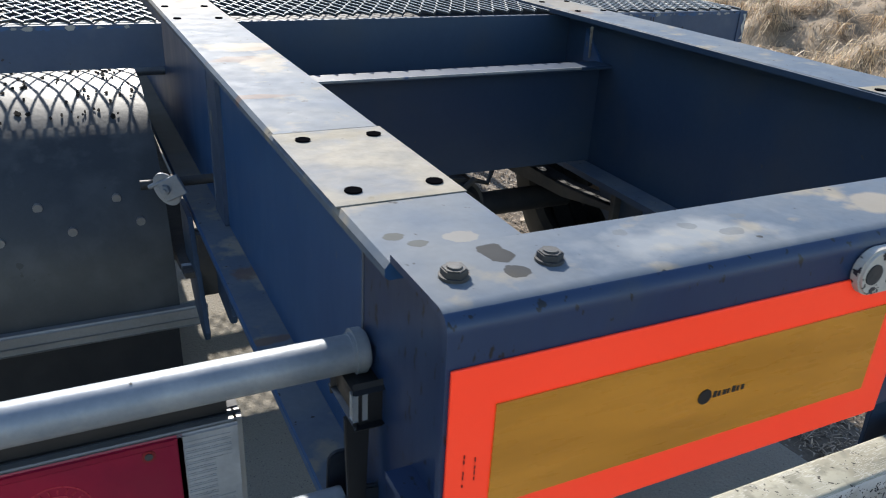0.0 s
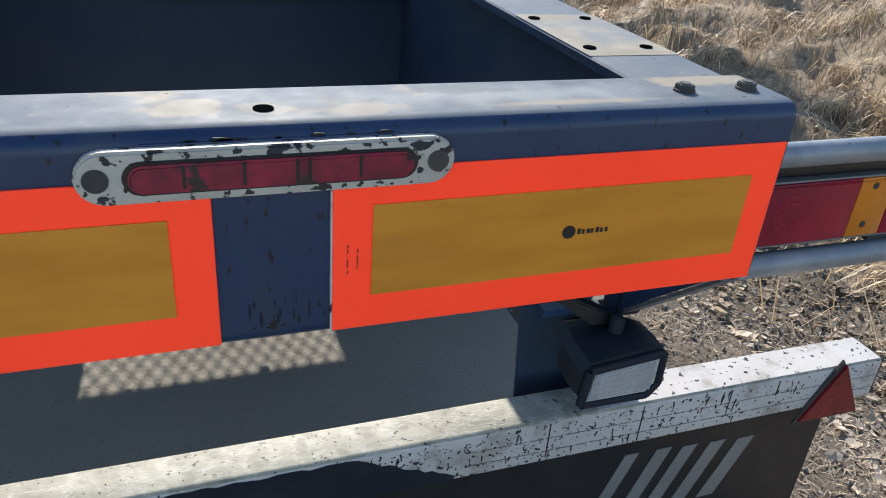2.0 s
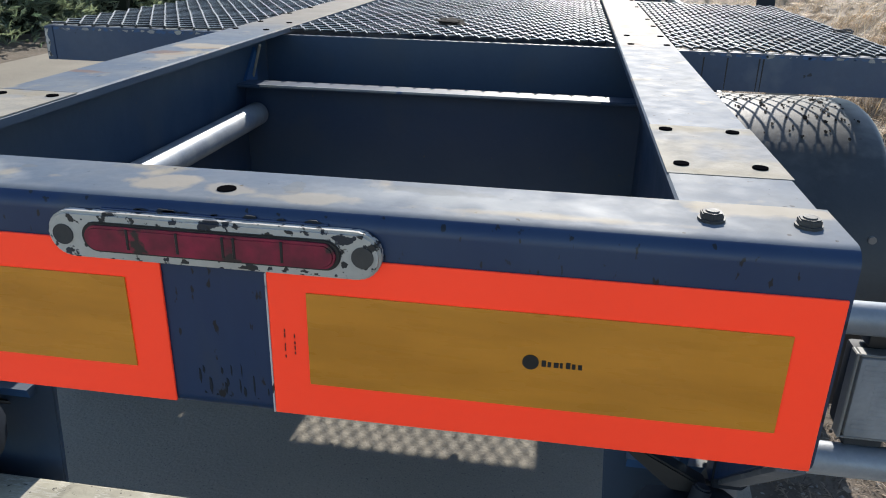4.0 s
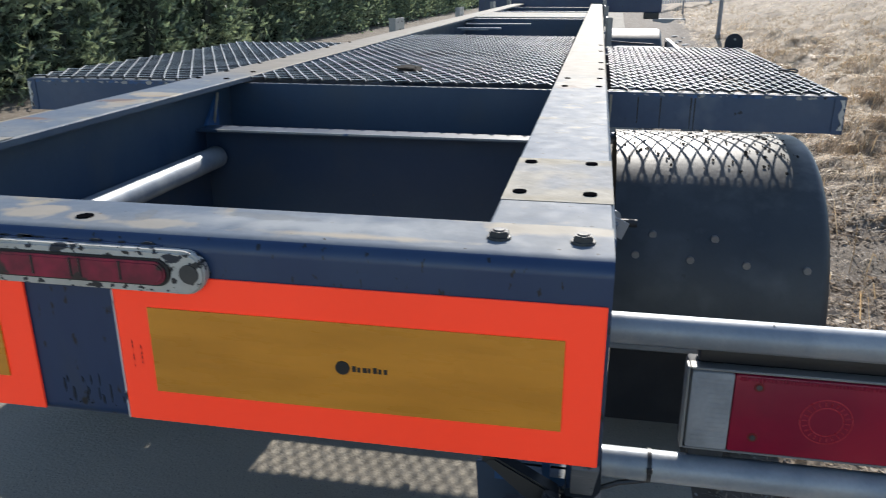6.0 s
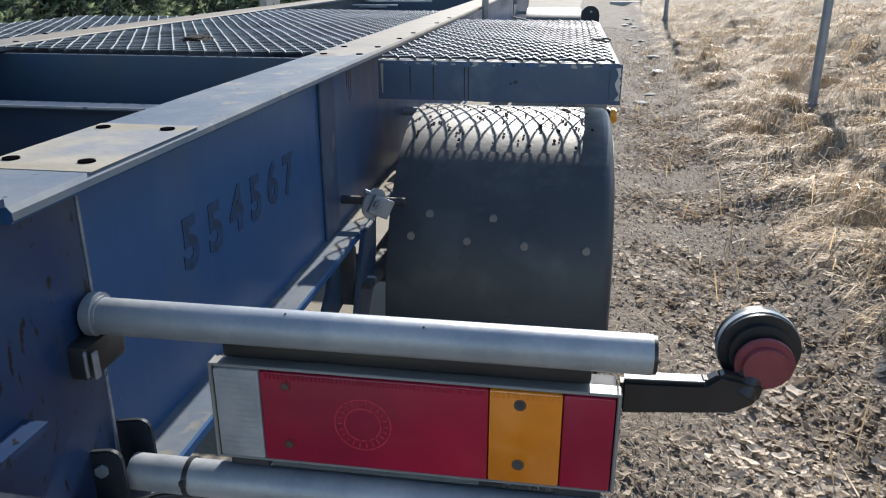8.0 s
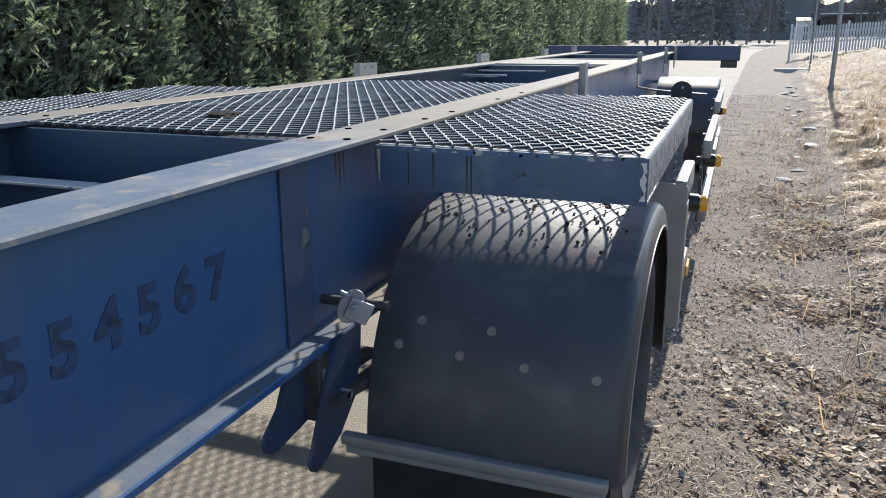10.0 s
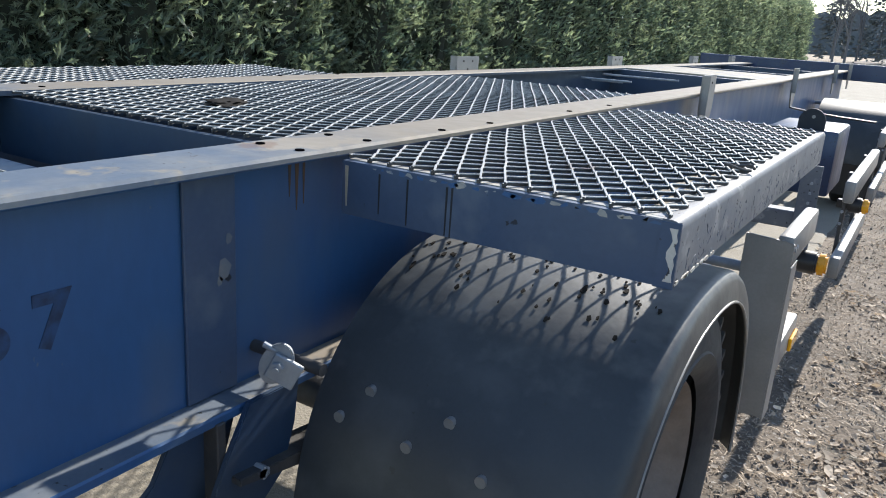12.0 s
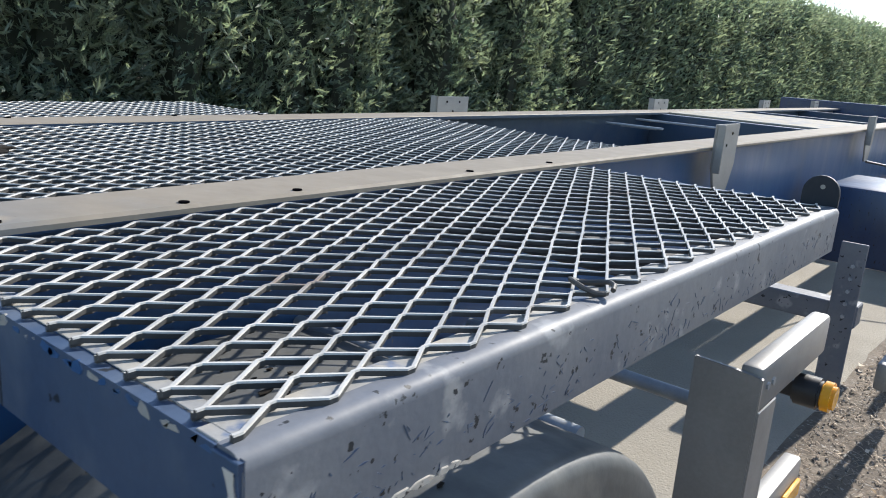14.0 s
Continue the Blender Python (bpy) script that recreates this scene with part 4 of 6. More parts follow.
# fender brackets and spring hangers
for s in (1, -1):
    m = Matrix.Translation((s * 0.685, 1.40, 0.800)) @ Matrix.Rotation(radians(s * 28), 4, "Z") @ Matrix.Rotation(radians(s * 27), 4, "Y")
    bm = bmesh.new()
    add_prism(bm, [(0.030 * math.cos(radians(a)) - 0.012, 0, 0.044 * math.sin(radians(a))) for a in range(0, 360, 24)], (0, 0.010, 0), bevel=0.002)
    bmesh.ops.transform(bm, matrix=m, verts=bm.verts[:])
    br = part("fender_bracket", bm, ZINC, trailer, "zinc fender clamp plates with a bolt")
    bm = box((-0.022, -0.012, -0.026), (0.036, -0.001, 0.026), 0.002)
    bmesh.ops.transform(bm, matrix=m, verts=bm.verts[:])
    part("clamp_plate", bm, ZINC, br)
    bm = rod((-0.006, -0.024, 0.004), (-0.006, -0.011, 0.004), 0.0125, n=6, bevel=0.001)
    add_rod(bm, (-0.006, -0.030, 0.004), (-0.006, -0.022, 0.004), 0.006, n=12)
    bmesh.ops.transform(bm, matrix=m, verts=bm.verts[:])
    part("clamp_bolt", bm, ZINC, br)
    bm = rod((-0.05, 0.004, 0.022), (-0.025, 0.004, 0.022), 0.006, n=10)
    bmesh.ops.transform(bm, matrix=m, verts=bm.verts[:])
    part("stay_end", bm, ZINC, br)
    part("fender_stay", rod((s * 0.575, 1.44, 0.80), (s * 0.75, 1.44, 0.80), 0.012), IRON, br)
    for x, o, bolt in ((0.600, [(1.215, 0.7165), (1.36, 0.7165), (1.335, 0.64), (1.31, 0.56), (1.16, 0.548), (1.13, 0.553), (1.112, 0.565), (1.108, 0.585), (1.116, 0.602), (1.17, 0.640)], None),
                       (0.648, [(1.346, 0.742), (1.475, 0.742), (1.465, 0.655), (1.432, 0.56), (1.35, 0.497), (1.255, 0.462), (1.232, 0.461), (1.215, 0.472), (1.209, 0.492), (1.29, 0.648)], (1.36, 0.60))):
        h = part("spring_hanger", prism([(s * x, y, z) for y, z in o], (s * 0.012, 0, 0), 0.002), INNER, trailer, "dark blue spring hanger plate")
        if bolt:
            part("hanger_bolt", rod((s * (x + 0.008), *bolt), (s * (x + 0.035), *bolt), 0.014, n=6), ZINC, h)
    # spring added to stop a sun stripe between rail and fender
    part("leaf_spring", prism([(s * 0.608, 1.30, 0.60), (s * 0.608, 1.60, 0.545), (s * 0.608, 1.96, 0.525), (s * 0.608, 2.32, 0.545), (s * 0.608, 2.62, 0.60), (s * 0.608, 2.62, 0.615),
                                (s * 0.608, 2.30, 0.585), (s * 0.608, 1.96, 0.585), (s * 0.608, 1.62, 0.585), (s * 0.608, 1.30, 0.615)], (s * 0.075, 0, 0), 0.002), IRON, trailer, "dirty leaf spring added to block a strip of sun")
    part("hanger_web", box((s * 0.575, 1.28, 0.56), (s * 0.648, 1.30, 0.72), 0.002), IRON, trailer)


# ---- tail lamp arms ----
def lamp_arm(s):
    up = part("lamp_tube", rod((s * 0.628, 0.25, 1.004), (s * 1.266, 0.25, 1.004), 0.0222, n=24), ZINC, trailer, "galvanised tube above the tail lamp")
    part("tube_weld", rod((s * 0.612, 0.25, 1.006), (s * 0.632, 0.25, 1.006), 0.0265, n=20, bevel=0.004), ZINC, up)
    part("end_cap", rod((s * 1.2655, 0.25, 1.004), (s * 1.270, 0.25, 1.004), 0.0215, n=24), BLACK, up)
    for x, a in ((0.86, 75), (1.02, 60)):
        part("paint_chip", rod((s * x, 0.25 - 0.0222 * math.cos(radians(a)), 1.004 + 0.0222 * math.sin(radians(a))), (s * x, 0.25 - 0.0226 * math.cos(radians(a)), 1.004 + 0.0226 * math.sin(radians(a))), 0.0016, n=6), PRINT, up)
    lo = part("lamp_tube", rod((s * 0.640, 0.25, 0.786), (s * 1.268, 0.25, 0.786), 0.0235, n=24), ZINC, trailer, "galvanised tube below the tail lamp")
    part("end_cap", rod((s * 1.2675, 0.25, 0.786), (s * 1.271, 0.25, 0.786), 0.0225, n=24), BLACK, lo)
    part("cable_tie", rod((s * 0.714, 0.25, 0.786), (s * 0.720, 0.25, 0.786), 0.0255, n=24), BLACK, lo)
    part("tie_head", box((s * 0.713, 0.222, 0.789), (s * 0.721, 0.228, 0.797), 0.001), BLACK, lo)
    cl = None
    for y in (0.212, 0.282):
        o = [(s * 0.598, y, 0.742), (s * 0.598, y, 0.834)] + [(s * (0.632 + 0.016 * math.sin(radians(a))), y, 0.826 + 0.014 * math.cos(radians(a))) for a in (0, 30, 60, 90)] + [(s * 0.650, y, 0.756), (s * 0.640, y, 0.742)]
        pl = part("tube_clamp" if cl is None else "clamp_cheek", prism(o, (0, 0.009, 0), 0.002), SHELL, cl or trailer, "" if cl else "dark clamp plates with a bright bolt")
        cl = cl or pl
    part("clamp_bolt", rod((s * 0.622, 0.206, 0.812), (s * 0.622, 0.218, 0.812), 0.0085, n=6), ZINC, cl)
    uc = part("upper_clamp", box((s * 0.585, 0.205, 0.938), (s * 0.634, 0.285, 0.984), 0.009, 2), BLACK, cl)
    for x in (0.627, 0.638):
        part("clamp_tab", box((s * x, 0.204, 0.944), (s * (x + 0.004), 0.214, 0.978), 0.0012), ZINC, uc)
    # long combination lamp: a tray, a bright rim and moulded lenses
    lamp = part("tail_lamp", box((s * 0.760, 0.258, 0.826), (s * 1.236, 0.300, 0.951), 0.006, 2), SHELL, trailer, "long rectangular combination tail lamp")
    rim = bmesh.new()
    for a, b in (((0.7565, 0.8235), (0.7615, 0.9535)), ((1.2345, 0.8235), (1.2390, 0.9535))):
        add_box(rim, (s * a[0], 0.2465, a[1]), (s * b[0], 0.268, b[1]), 0.0015)
    add_box(rim, (s * 0.7615, 0.2465, 0.9495), (s * 1.2345, 0.268, 0.9535), 0.0012)
    add_box(rim, (s * 0.7615, 0.2465, 0.8235), (s * 1.2345, 0.268, 0.8265), 0.0010)
    part("bezel", rim, ALU, lamp, "pale worn plastic rim")
    cells = (("clear_lens", 0.7635, 0.8205, CLEARLENS, "white reversing light lens"), ("red_lens", 0.821, 1.0925, REDLENS, "red brake light lens"),
             ("amber_lens", 1.093, 1.1755, AMBERLENS, "amber indicator lens"), ("red_lens", 1.176, 1.233, REDLENS, "red end lens"))
    made = {}
    for nm, a, b, mt, lb in cells:
        made[nm] = part(nm, box((s * a, 0.2445, 0.8275), (s * b, 0.262, 0.9485), 0.003, 2), mt, lamp, lb)
    for nm, x in (("red_lens", 0.853), ("amber_lens", 1.128)):
        for z in (0.853, 0.932):
            part("lens_well", rod((s * x, 0.2438, z), (s * x, 0.2455, z), 0.0072, n=16), REDREF if nm == "red_lens" else RUST, lamp)
            part("lens_screw", rod((s * x, 0.2428, z), (s * x, 0.2445, z), 0.0042, n=12), IRON, lamp)
    for k in range(14):
        z = 0.836 + k * 0.0076
        part("lens_rib", box((s * (0.769 if k < 3 or k > 9 else 0.787), 0.2439, z), (s * 0.8165, 0.2450, z + 0.0046), 0.0005), CLEARLENS, made["clear_lens"])
    # bright serrated top edge of the lenses
    for a, b, mt in ((0.826, 1.090, REDLENS), (1.095, 1.174, AMBERLENS)):
        bm = bmesh.new()
        n = int((b - a) / 0.005)
        for k in range(n):
            x = a + (b - a) * (k + 0.5) / n
            add_box(bm, (s * (x - 0.0016), 0.2432, 0.9405), (s * (x + 0.0016), 0.2448, 0.9465), 0.0004)
        tagged(part("lens_serration", bm, mt, lamp), kind="stuff")
    # moulded round mark: two rings with a band of short bars between them
    for r in (0.021, 0.033):
        part("moulded_ring", lathe([(r, 0.0), (r + 0.0016, 0.0), (r + 0.0016, 0.0006), (r, 0.0006), (r, 0.0)], (0, 0), 1, 40), PINK, lamp, at=pose(s * 0.945, 0.2446, 0.888, 0, 0, -90))
    bm = bmesh.new()
    for k in range(22):
        a = 2 * math.pi * k / 22
        add_rod(bm, (s * 0.945 + 0.0245 * math.cos(a), 0.2443, 0.888 + 0.0245 * math.sin(a)), (s * 0.945 + 0.0305 * math.cos(a), 0.2443, 0.888 + 0.0305 * math.sin(a)), 0.0009, n=5)
    tagged(part("moulded_mark", bm, PINK, lamp), kind="stuff")
    part("lamp_bracket", box((s * 0.79, 0.302, 0.79), (s * 1.20, 0.310, 0.985), 0.001), SHELL, lamp)
    part("lamp_hood", box((s * 0.772, 0.258, 0.957), (s * 1.205, 0.301, 0.982), 0.004, 2), BLACK, lamp)
    for x0, x1 in ((0.77, 0.82), (1.17, 1.225)):
        part("lamp_foot", box((s * x0, 0.255, 0.806), (s * x1, 0.30, 0.8255), 0.002), IRON, lamp)
    # stalk with a round marker
    st = part("marker_stalk", prism([(s * 1.240, 0.285, 0.906), (s * 1.240, 0.285, 0.951), (s * 1.335, 0.300, 0.946), (s * 1.352, 0.302, 0.958), (s * 1.405, 0.310, 0.945), (s * 1.398, 0.310, 0.918), (s * 1.372, 0.306, 0.905)], (0, 0.022, 0), 0.005), BLACK, trailer, "black rubber stalk with a round end marker")
    # thin pale strip stands in for sun along the rubber stalk
    part("stalk_top", prism([(s * 1.244, 0.288, 0.9512), (s * 1.335, 0.302, 0.9464), (s * 1.335, 0.318, 0.9464), (s * 1.244, 0.304, 0.9512)], (0, 0, 0.0016)), ZINC, st)
    part("neck", rod((s * 1.378, 0.318, 0.925), (s * 1.396, 0.338, 0.958), 0.019, n=14), BLACK, st)
    part("marker_lamp", rod((s * 1.400, 0.332, 0.972), (s * 1.400, 0.378, 0.972), 0.046, n=36, bevel=0.010), BLACK, st)
    part("marker_band", lathe([(0.0462, -0.004), (0.0475, -0.004), (0.0475, 0.004), (0.0462, 0.004), (0.0462, -0.004)], (0, 0), 1, 36), ZINC, st, at=pose(s * 1.400, 0.352, 0.972, 0, 0, 90))
    part("marker_lens", rod((s * 1.402, 0.312, 0.964), (s * 1.402, 0.334, 0.966), 0.033, n=32, bevel=0.008), DUSTYRED, st, "dusty red round lens")
    part("cable", bent([(s * 0.50, 0.33, 0.66), (s * 0.57, 0.27, 0.705), (s * 0.63, 0.235, 0.738), (s * 0.675, 0.236, 0.760), (s * 0.716, 0.246, 0.763)], 0.0042, 8), BLACK, lamp)


lamp_arm(1)
lamp_arm(-1)

# ---- underrun bar, its board and work lamp ----
bar = part("underrun_bar", box((-1.215, 0.157, 0.492), (1.215, 0.236, 0.587), 0.009, 3), [DIRTYWHITE, WHITE], trailer, "white painted underrun bar, peeling and dirty")
for f in bar.data.polygons:
    f.material_index = 1 if f.normal.z < 0.5 else 0
part("clean_top", box((0.56, 0.160, 0.5872), (1.205, 0.233, 0.5885), 0.0004), WHITE, bar)
# cracked paint running down the face of the bar
rng = random.Random(77)
bm = bmesh.new()
for k in range(620):
    x = 0.10 + 1.08 * rng.random() ** 2.2
    z, w = rng.uniform(0.498, 0.580), rng.uniform(0.0007, 0.0021)
    L = w * rng.uniform(1.2, 2.6) if rng.random() < 0.86 else rng.uniform(0.006, 0.026)
    d = rng.uniform(-0.15, 0.15) * L
    L = min(L, z - 0.495)
    add_prism(bm, [(x - w, 0.1560, z), (x + w, 0.1560, z - 0.0006), (x + w * 0.8 + d, 0.1560, z - L * 0.6), (x + d, 0.1560, z - L), (x - w * 0.7 + d, 0.1560, z - L * 0.5)], (0, 0.0006, 0))
tagged(part("paint_crack", bm, PRINT, bar, "dark specks and cracks in the peeling paint", smooth=False), kind="stuff")
rng = random.Random(12)
edge = [(-1.2 + k * 0.0125, min(0.5805, 0.581 + 0.006 * noise.noise((k * 0.21, 3, 0)) + rng.uniform(-0.004, 0.004) - 0.075 * max(0, (k - 106) / 14))) for k in range(121)]
part("dark_peel", prism([(-1.2, 0.1555, 0.497)] + [(x, 0.1555, max(z, 0.499)) for x, z in edge] + [(0.302, 0.1555, 0.497)], (0, 0.0012, 0)), SHELL, bar, "dark patch where the paint has gone")
part("end_cap", box((1.2145, 0.161, 0.496), (1.219, 0.232, 0.583), 0.001), BLACK, bar)
for x, z0 in ((0.47, 0.505), (0.655, 0.50), (0.845, 0.53), (0.955, 0.545)):
    part("bar_joint", box((x, 0.1562, z0), (x + 0.0022, 0.157, 0.580)), PRINT, bar)
for z in (0.519, 0.548):
    bm = bmesh.new()
    x = 0.32
    while x < 1.19:
        L = 0.02 + 0.07 * abs(noise.noise((x * 9, z * 40, 2)))
        add_box(bm, (x, 0.1563, z + 0.0012 * noise.noise((x * 6, z, 9))), (x + L, 0.1572, z + 0.0012 + 0.0012 * noise.noise((x * 6, z, 9))))
        x += L + 0.004
    tagged(part("paint_seam", bm, MUDPAINT, bar, "thin grey seams along the face"), kind="stuff")
tri = part("triangle_reflector", prism([(1.030, 0.146, 0.470), (1.178, 0.146, 0.470), (1.106, 0.146, 0.596)], (0, 0.008, 0), 0.001), REDREF, bar, "dull red triangular reflector")
part("reflector_rim", prism([(1.020, 0.1515, 0.464), (1.184, 0.1515, 0.464), (1.098, 0.1515, 0.606)], (0, 0.005, 0)), IRON, tri)
board = part("flap_board", box((-1.13, 0.175, 0.17), (1.13, 0.185, 0.492), 0.002), BLACK, trailer, "dark rubber board below the underrun bar")
# slanted pale strokes of a worn sign
for x, w, top in ((0.655, 0.030, 0.448), (0.725, 0.034, 0.446), (0.785, 0.034, 0.440), (0.850, 0.036, 0.436), (0.918, 0.040, 0.430)):
    part("sign_stroke", prism([(x - 0.062, 0.1735, 0.285), (x - 0.062 + w, 0.1735, 0.285), (x + w, 0.1735, top), (x, 0.1735, top)], (0, 0.0014, 0)), ALU, board, "pale slanted stroke of a worn sign")
for s in (1, -1):
    leg = part("bar_leg", rod((s * 0.632, 0.268, 0.50), (s * 0.622, 0.286, 0.735), 0.030, n=24), GREYBLUE, trailer, "round steel leg carrying the underrun bar")
    part("leg_foot", box((s * 0.585, 0.2365, 0.50), (s * 0.672, 0.31, 0.508), 0.002), GREYBLUE, leg)
    part("leg_plate", prism([(s * 0.470, 0.288, 0.50), (s * 0.455, 0.288, 0.735), (s * 0.600, 0.288, 0.735), (s * 0.606, 0.288, 0.50)], (0, 0.010, 0), 0.002), INNER, leg, "wide dark leg plate")


def work_lamp(x0, x1):
    """A squat black work lamp with a deep rounded shell; it hangs under the beam and looks back."""
    cx, cz, y = (x0 + x1) / 2, 0.688, 0.122
    o = [(x0 - 0.012, 0.668), (x0 - 0.010, 0.712), (x0 + 0.004, 0.727), (x1 - 0.016, 0.741), (x1 + 0.008, 0.735), (x1 + 0.016, 0.712), (x1 + 0.010, 0.664), (x1 - 0.006, 0.640), (x0 + 0.010, 0.640)]
    bm = bmesh.new()
    rings = []
    for dy, k, up in ((0.0, 1.0, 0.0), (0.030, 1.03, 0.002), (0.072, 0.98, 0.006), (0.100, 0.80, 0.008), (0.112, 0.50, 0.008)):
        rings.append([bm.verts.new((cx + (px - cx) * k, y + dy, cz + (pz - cz) * k + up)) for px, pz in o])
    for a, b in zip(rings, rings[1:]):
        for i in range(9):
            bm.faces.new((a[i], a[(i + 1) % 9], b[(i + 1) % 9], b[i]))
    bm.faces.new(rings[0][::-1])
    bm.faces.new(rings[-1])
    bmesh.ops.bevel(bm, geom=[e for e in bm.edges if e.calc_face_angle(0) > 0.5], offset=0.006, segments=2, affect="EDGES")
    bmesh.ops.recalc_face_normals(bm, faces=bm.faces[:])
    lamp = part("work_lamp", bm, SHELL, trailer, "black work lamp hanging under the beam")
    lens = part("lamp_lens", prism([(x0 + 0.004, y - 0.007, 0.654), (x0 + 0.012, y - 0.007, 0.706), (x1 + 0.002, y - 0.007, 0.720), (x1 + 0.002, y - 0.007, 0.672), (x1 - 0.012, y - 0.007, 0.654)], (0, 0.008, 0), 0.001), LAMPGLASS, lamp, "ribbed glass lens")
    for k in range(26):
        f = k / 25
        x = x0 + 0.012 + (x1 - x0 - 0.016) * f
        part("glass_rib", rod((x - 0.003, y - 0.0072, 0.658 + 0.006 * max(0, f - 0.8)), (x, y - 0.0072, 0.704 + 0.013 * f), 0.0016, n=6), LAMPGLASS, lens)
    for k in range(4):
        z = 0.666 + k * 0.011
        part("glass_band", rod((x0 + 0.008, y - 0.0074, z), (x1, y - 0.0074, z + 0.004), 0.0008, n=6), CLEARLENS, lens)
    rim = bmesh.new()
    edge = [(x0 - 0.004, 0.648), (x0 + 0.004, 0.714), (x1 + 0.009, 0.728), (x1 + 0.010, 0.668), (x1 - 0.008, 0.646)]
    for a, b in zip(edge, edge[1:] + edge[:1]):
        add_rod(rim, (a[0], y - 0.004, a[1]), (b[0], y - 0.004, b[1]), 0.0075, n=10)
    part("lamp_rim", rim, SHELL, lamp)
    part("lamp_knob", rod((cx + 0.012, y + 0.055, 0.735), (cx + 0.020, y + 0.062, 0.765), 0.013, n=12, bevel=0.003), SHELL, lamp)
    part("lamp_arm", prism([(cx - 0.085, y + 0.085, 0.792), (cx - 0.070, y + 0.085, 0.800), (cx + 0.030, y + 0.075, 0.752), (cx + 0.030, y + 0.075, 0.738), (cx - 0.02, y + 0.075, 0.742)], (0, 0.03, 0), 0.003), BLACK, lamp)
    part("arm_strap", prism([(cx - 0.085, y + 0.085, 0.790), (cx - 0.066, y + 0.085, 0.790), (cx - 0.055, y + 0.10, 0.936), (cx - 0.085, y + 0.10, 0.936)], (0, 0.008, 0), 0.001), BLACK, lamp)


work_lamp(0.497, 0.625)
work_lamp(-0.625, -0.497)


# ---- side guards with amber markers ----
def side_guard(s, y0, y1, post=True, out=1.335, high=0.90, low=0.52):
    g = part("side_guard_rail", box((s * (out - 0.045), y0 + 0.01, high - 0.10), (s * out, y1, high), 0.010, 2), ALU, trailer, "pale aluminium side guard rail")
    part("side_guard_rail", box((s * (out - 0.045), y0 + 0.01, low - 0.10), (s * out, y1, low), 0.010, 2), ALU, trailer, "pale aluminium lower side guard rail")
    if post:
        part("guard_post", prism([(s * 1.203, y0 - 0.004, 0.33), (s * 1.203, y0 - 0.004, high - 0.008), (s * (out - 0.018), y0 - 0.004, high - 0.014), (s * (out + 0.002), y0 + 0.004, high - 0.020), (s * (out + 0.002), y0 + 0.004, 0.33)], (0, 0.012, 0), 0.002), ALU, g)
        part("post_side", box((s * (out + 0.0005), y0 + 0.008, 0.31), (s * (out + 0.005), y0 + 0.12, high - 0.09), 0.002), ALU, g)
        for dy in (0.05, 0.085):
            part("guard_bolt", rod((s * (out - 0.001), y0 + dy, high - 0.045), (s * (out + 0.004), y0 + dy, high - 0.045), 0.009, n=6), ZINC, g)
        part("guard_arm", rod((s * 0.6, y0 + 0.05, 0.775), (s * (out - 0.04), y0 + 0.05, 0.775), 0.016), ZINC, g)
    else:
        for y in (y0 + 0.35, y1 - 0.3):
            part("guard_bracket", box((s * (out - 0.064), y, 0.34), (s * (out - 0.046), y + 0.06, high - 0.01), 0.003), IRON, g)
            for k in range(4):
                part("bracket_bolt", rod((s * (out - 0.058), y - 0.008, high - 0.08 - 0.06 * k), (s * (out - 0.058), y + 0.001, high - 0.08 - 0.06 * k), 0.008, n=6), ZINC, g)


def amber_marker(s, y, z, x=1.30):
    a = part("side_marker", rod((s * (x - 0.06), y, z), (s * x, y, z), 0.038, n=24, bevel=0.006), BLACK, trailer, "amber side marker lamp in a black base")
    part("amber_lens", rod((s * (x - 0.004), y, z), (s * (x + 0.03), y, z), 0.036, n=24, bevel=0.008), SIDEAMBER, a)
    part("marker_bracket", box((s * (x - 0.11), y - 0.02, z - 0.02), (s * (x - 0.05), y + 0.02, z + 0.02), 0.004), BLACK, a)


for s in (1, -1):
    side_guard(s, 2.78, 3.30)
    side_guard(s, 4.22, 5.65, False, 1.375, 0.87, 0.52)
    side_guard(s, 6.45, 8.1, False, 1.36)
    amber_marker(s, 3.17, 0.742, 1.372)
    amber_marker(s, 4.60, 0.705, 1.395)
    amber_marker(s, 7.6, 0.72, 1.37)
    lo = part("side_reflector", box((s * 1.336, 3.14, 0.43), (s * 1.347, 3.27, 0.475), 0.003), SIDEAMBER, trailer, "amber side reflector")
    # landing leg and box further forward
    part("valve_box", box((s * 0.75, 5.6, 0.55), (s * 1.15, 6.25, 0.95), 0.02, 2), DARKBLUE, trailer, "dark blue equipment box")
    part("air_hose", bent([(s * 0.62, 7.2, 0.95), (s * 0.72, 7.6, 0.90), (s * 0.95, 7.9, 0.86), (s * 1.2, 8.0, 0.84)], 0.008), BLACK, trailer, "thin black air hose")
    up = part("guard_upright", box((s * 1.15, 4.20, 0.40), (s * 1.235, 4.212, 0.92), 0.002), GREYBLUE, trailer, "grey steel bolted upright behind the side guard")
    for k in range(5):
        part("upright_bolt", rod((s * 1.20, 4.192, 0.84 - k * 0.045), (s * 1.20, 4.201, 0.84 - k * 0.045), 0.007, n=6), ZINC, up)
    part("upright_beam", box((s * 0.6, 4.212, 0.62), (s * 1.24, 4.30, 0.70), 0.004), GREYBLUE, trailer)

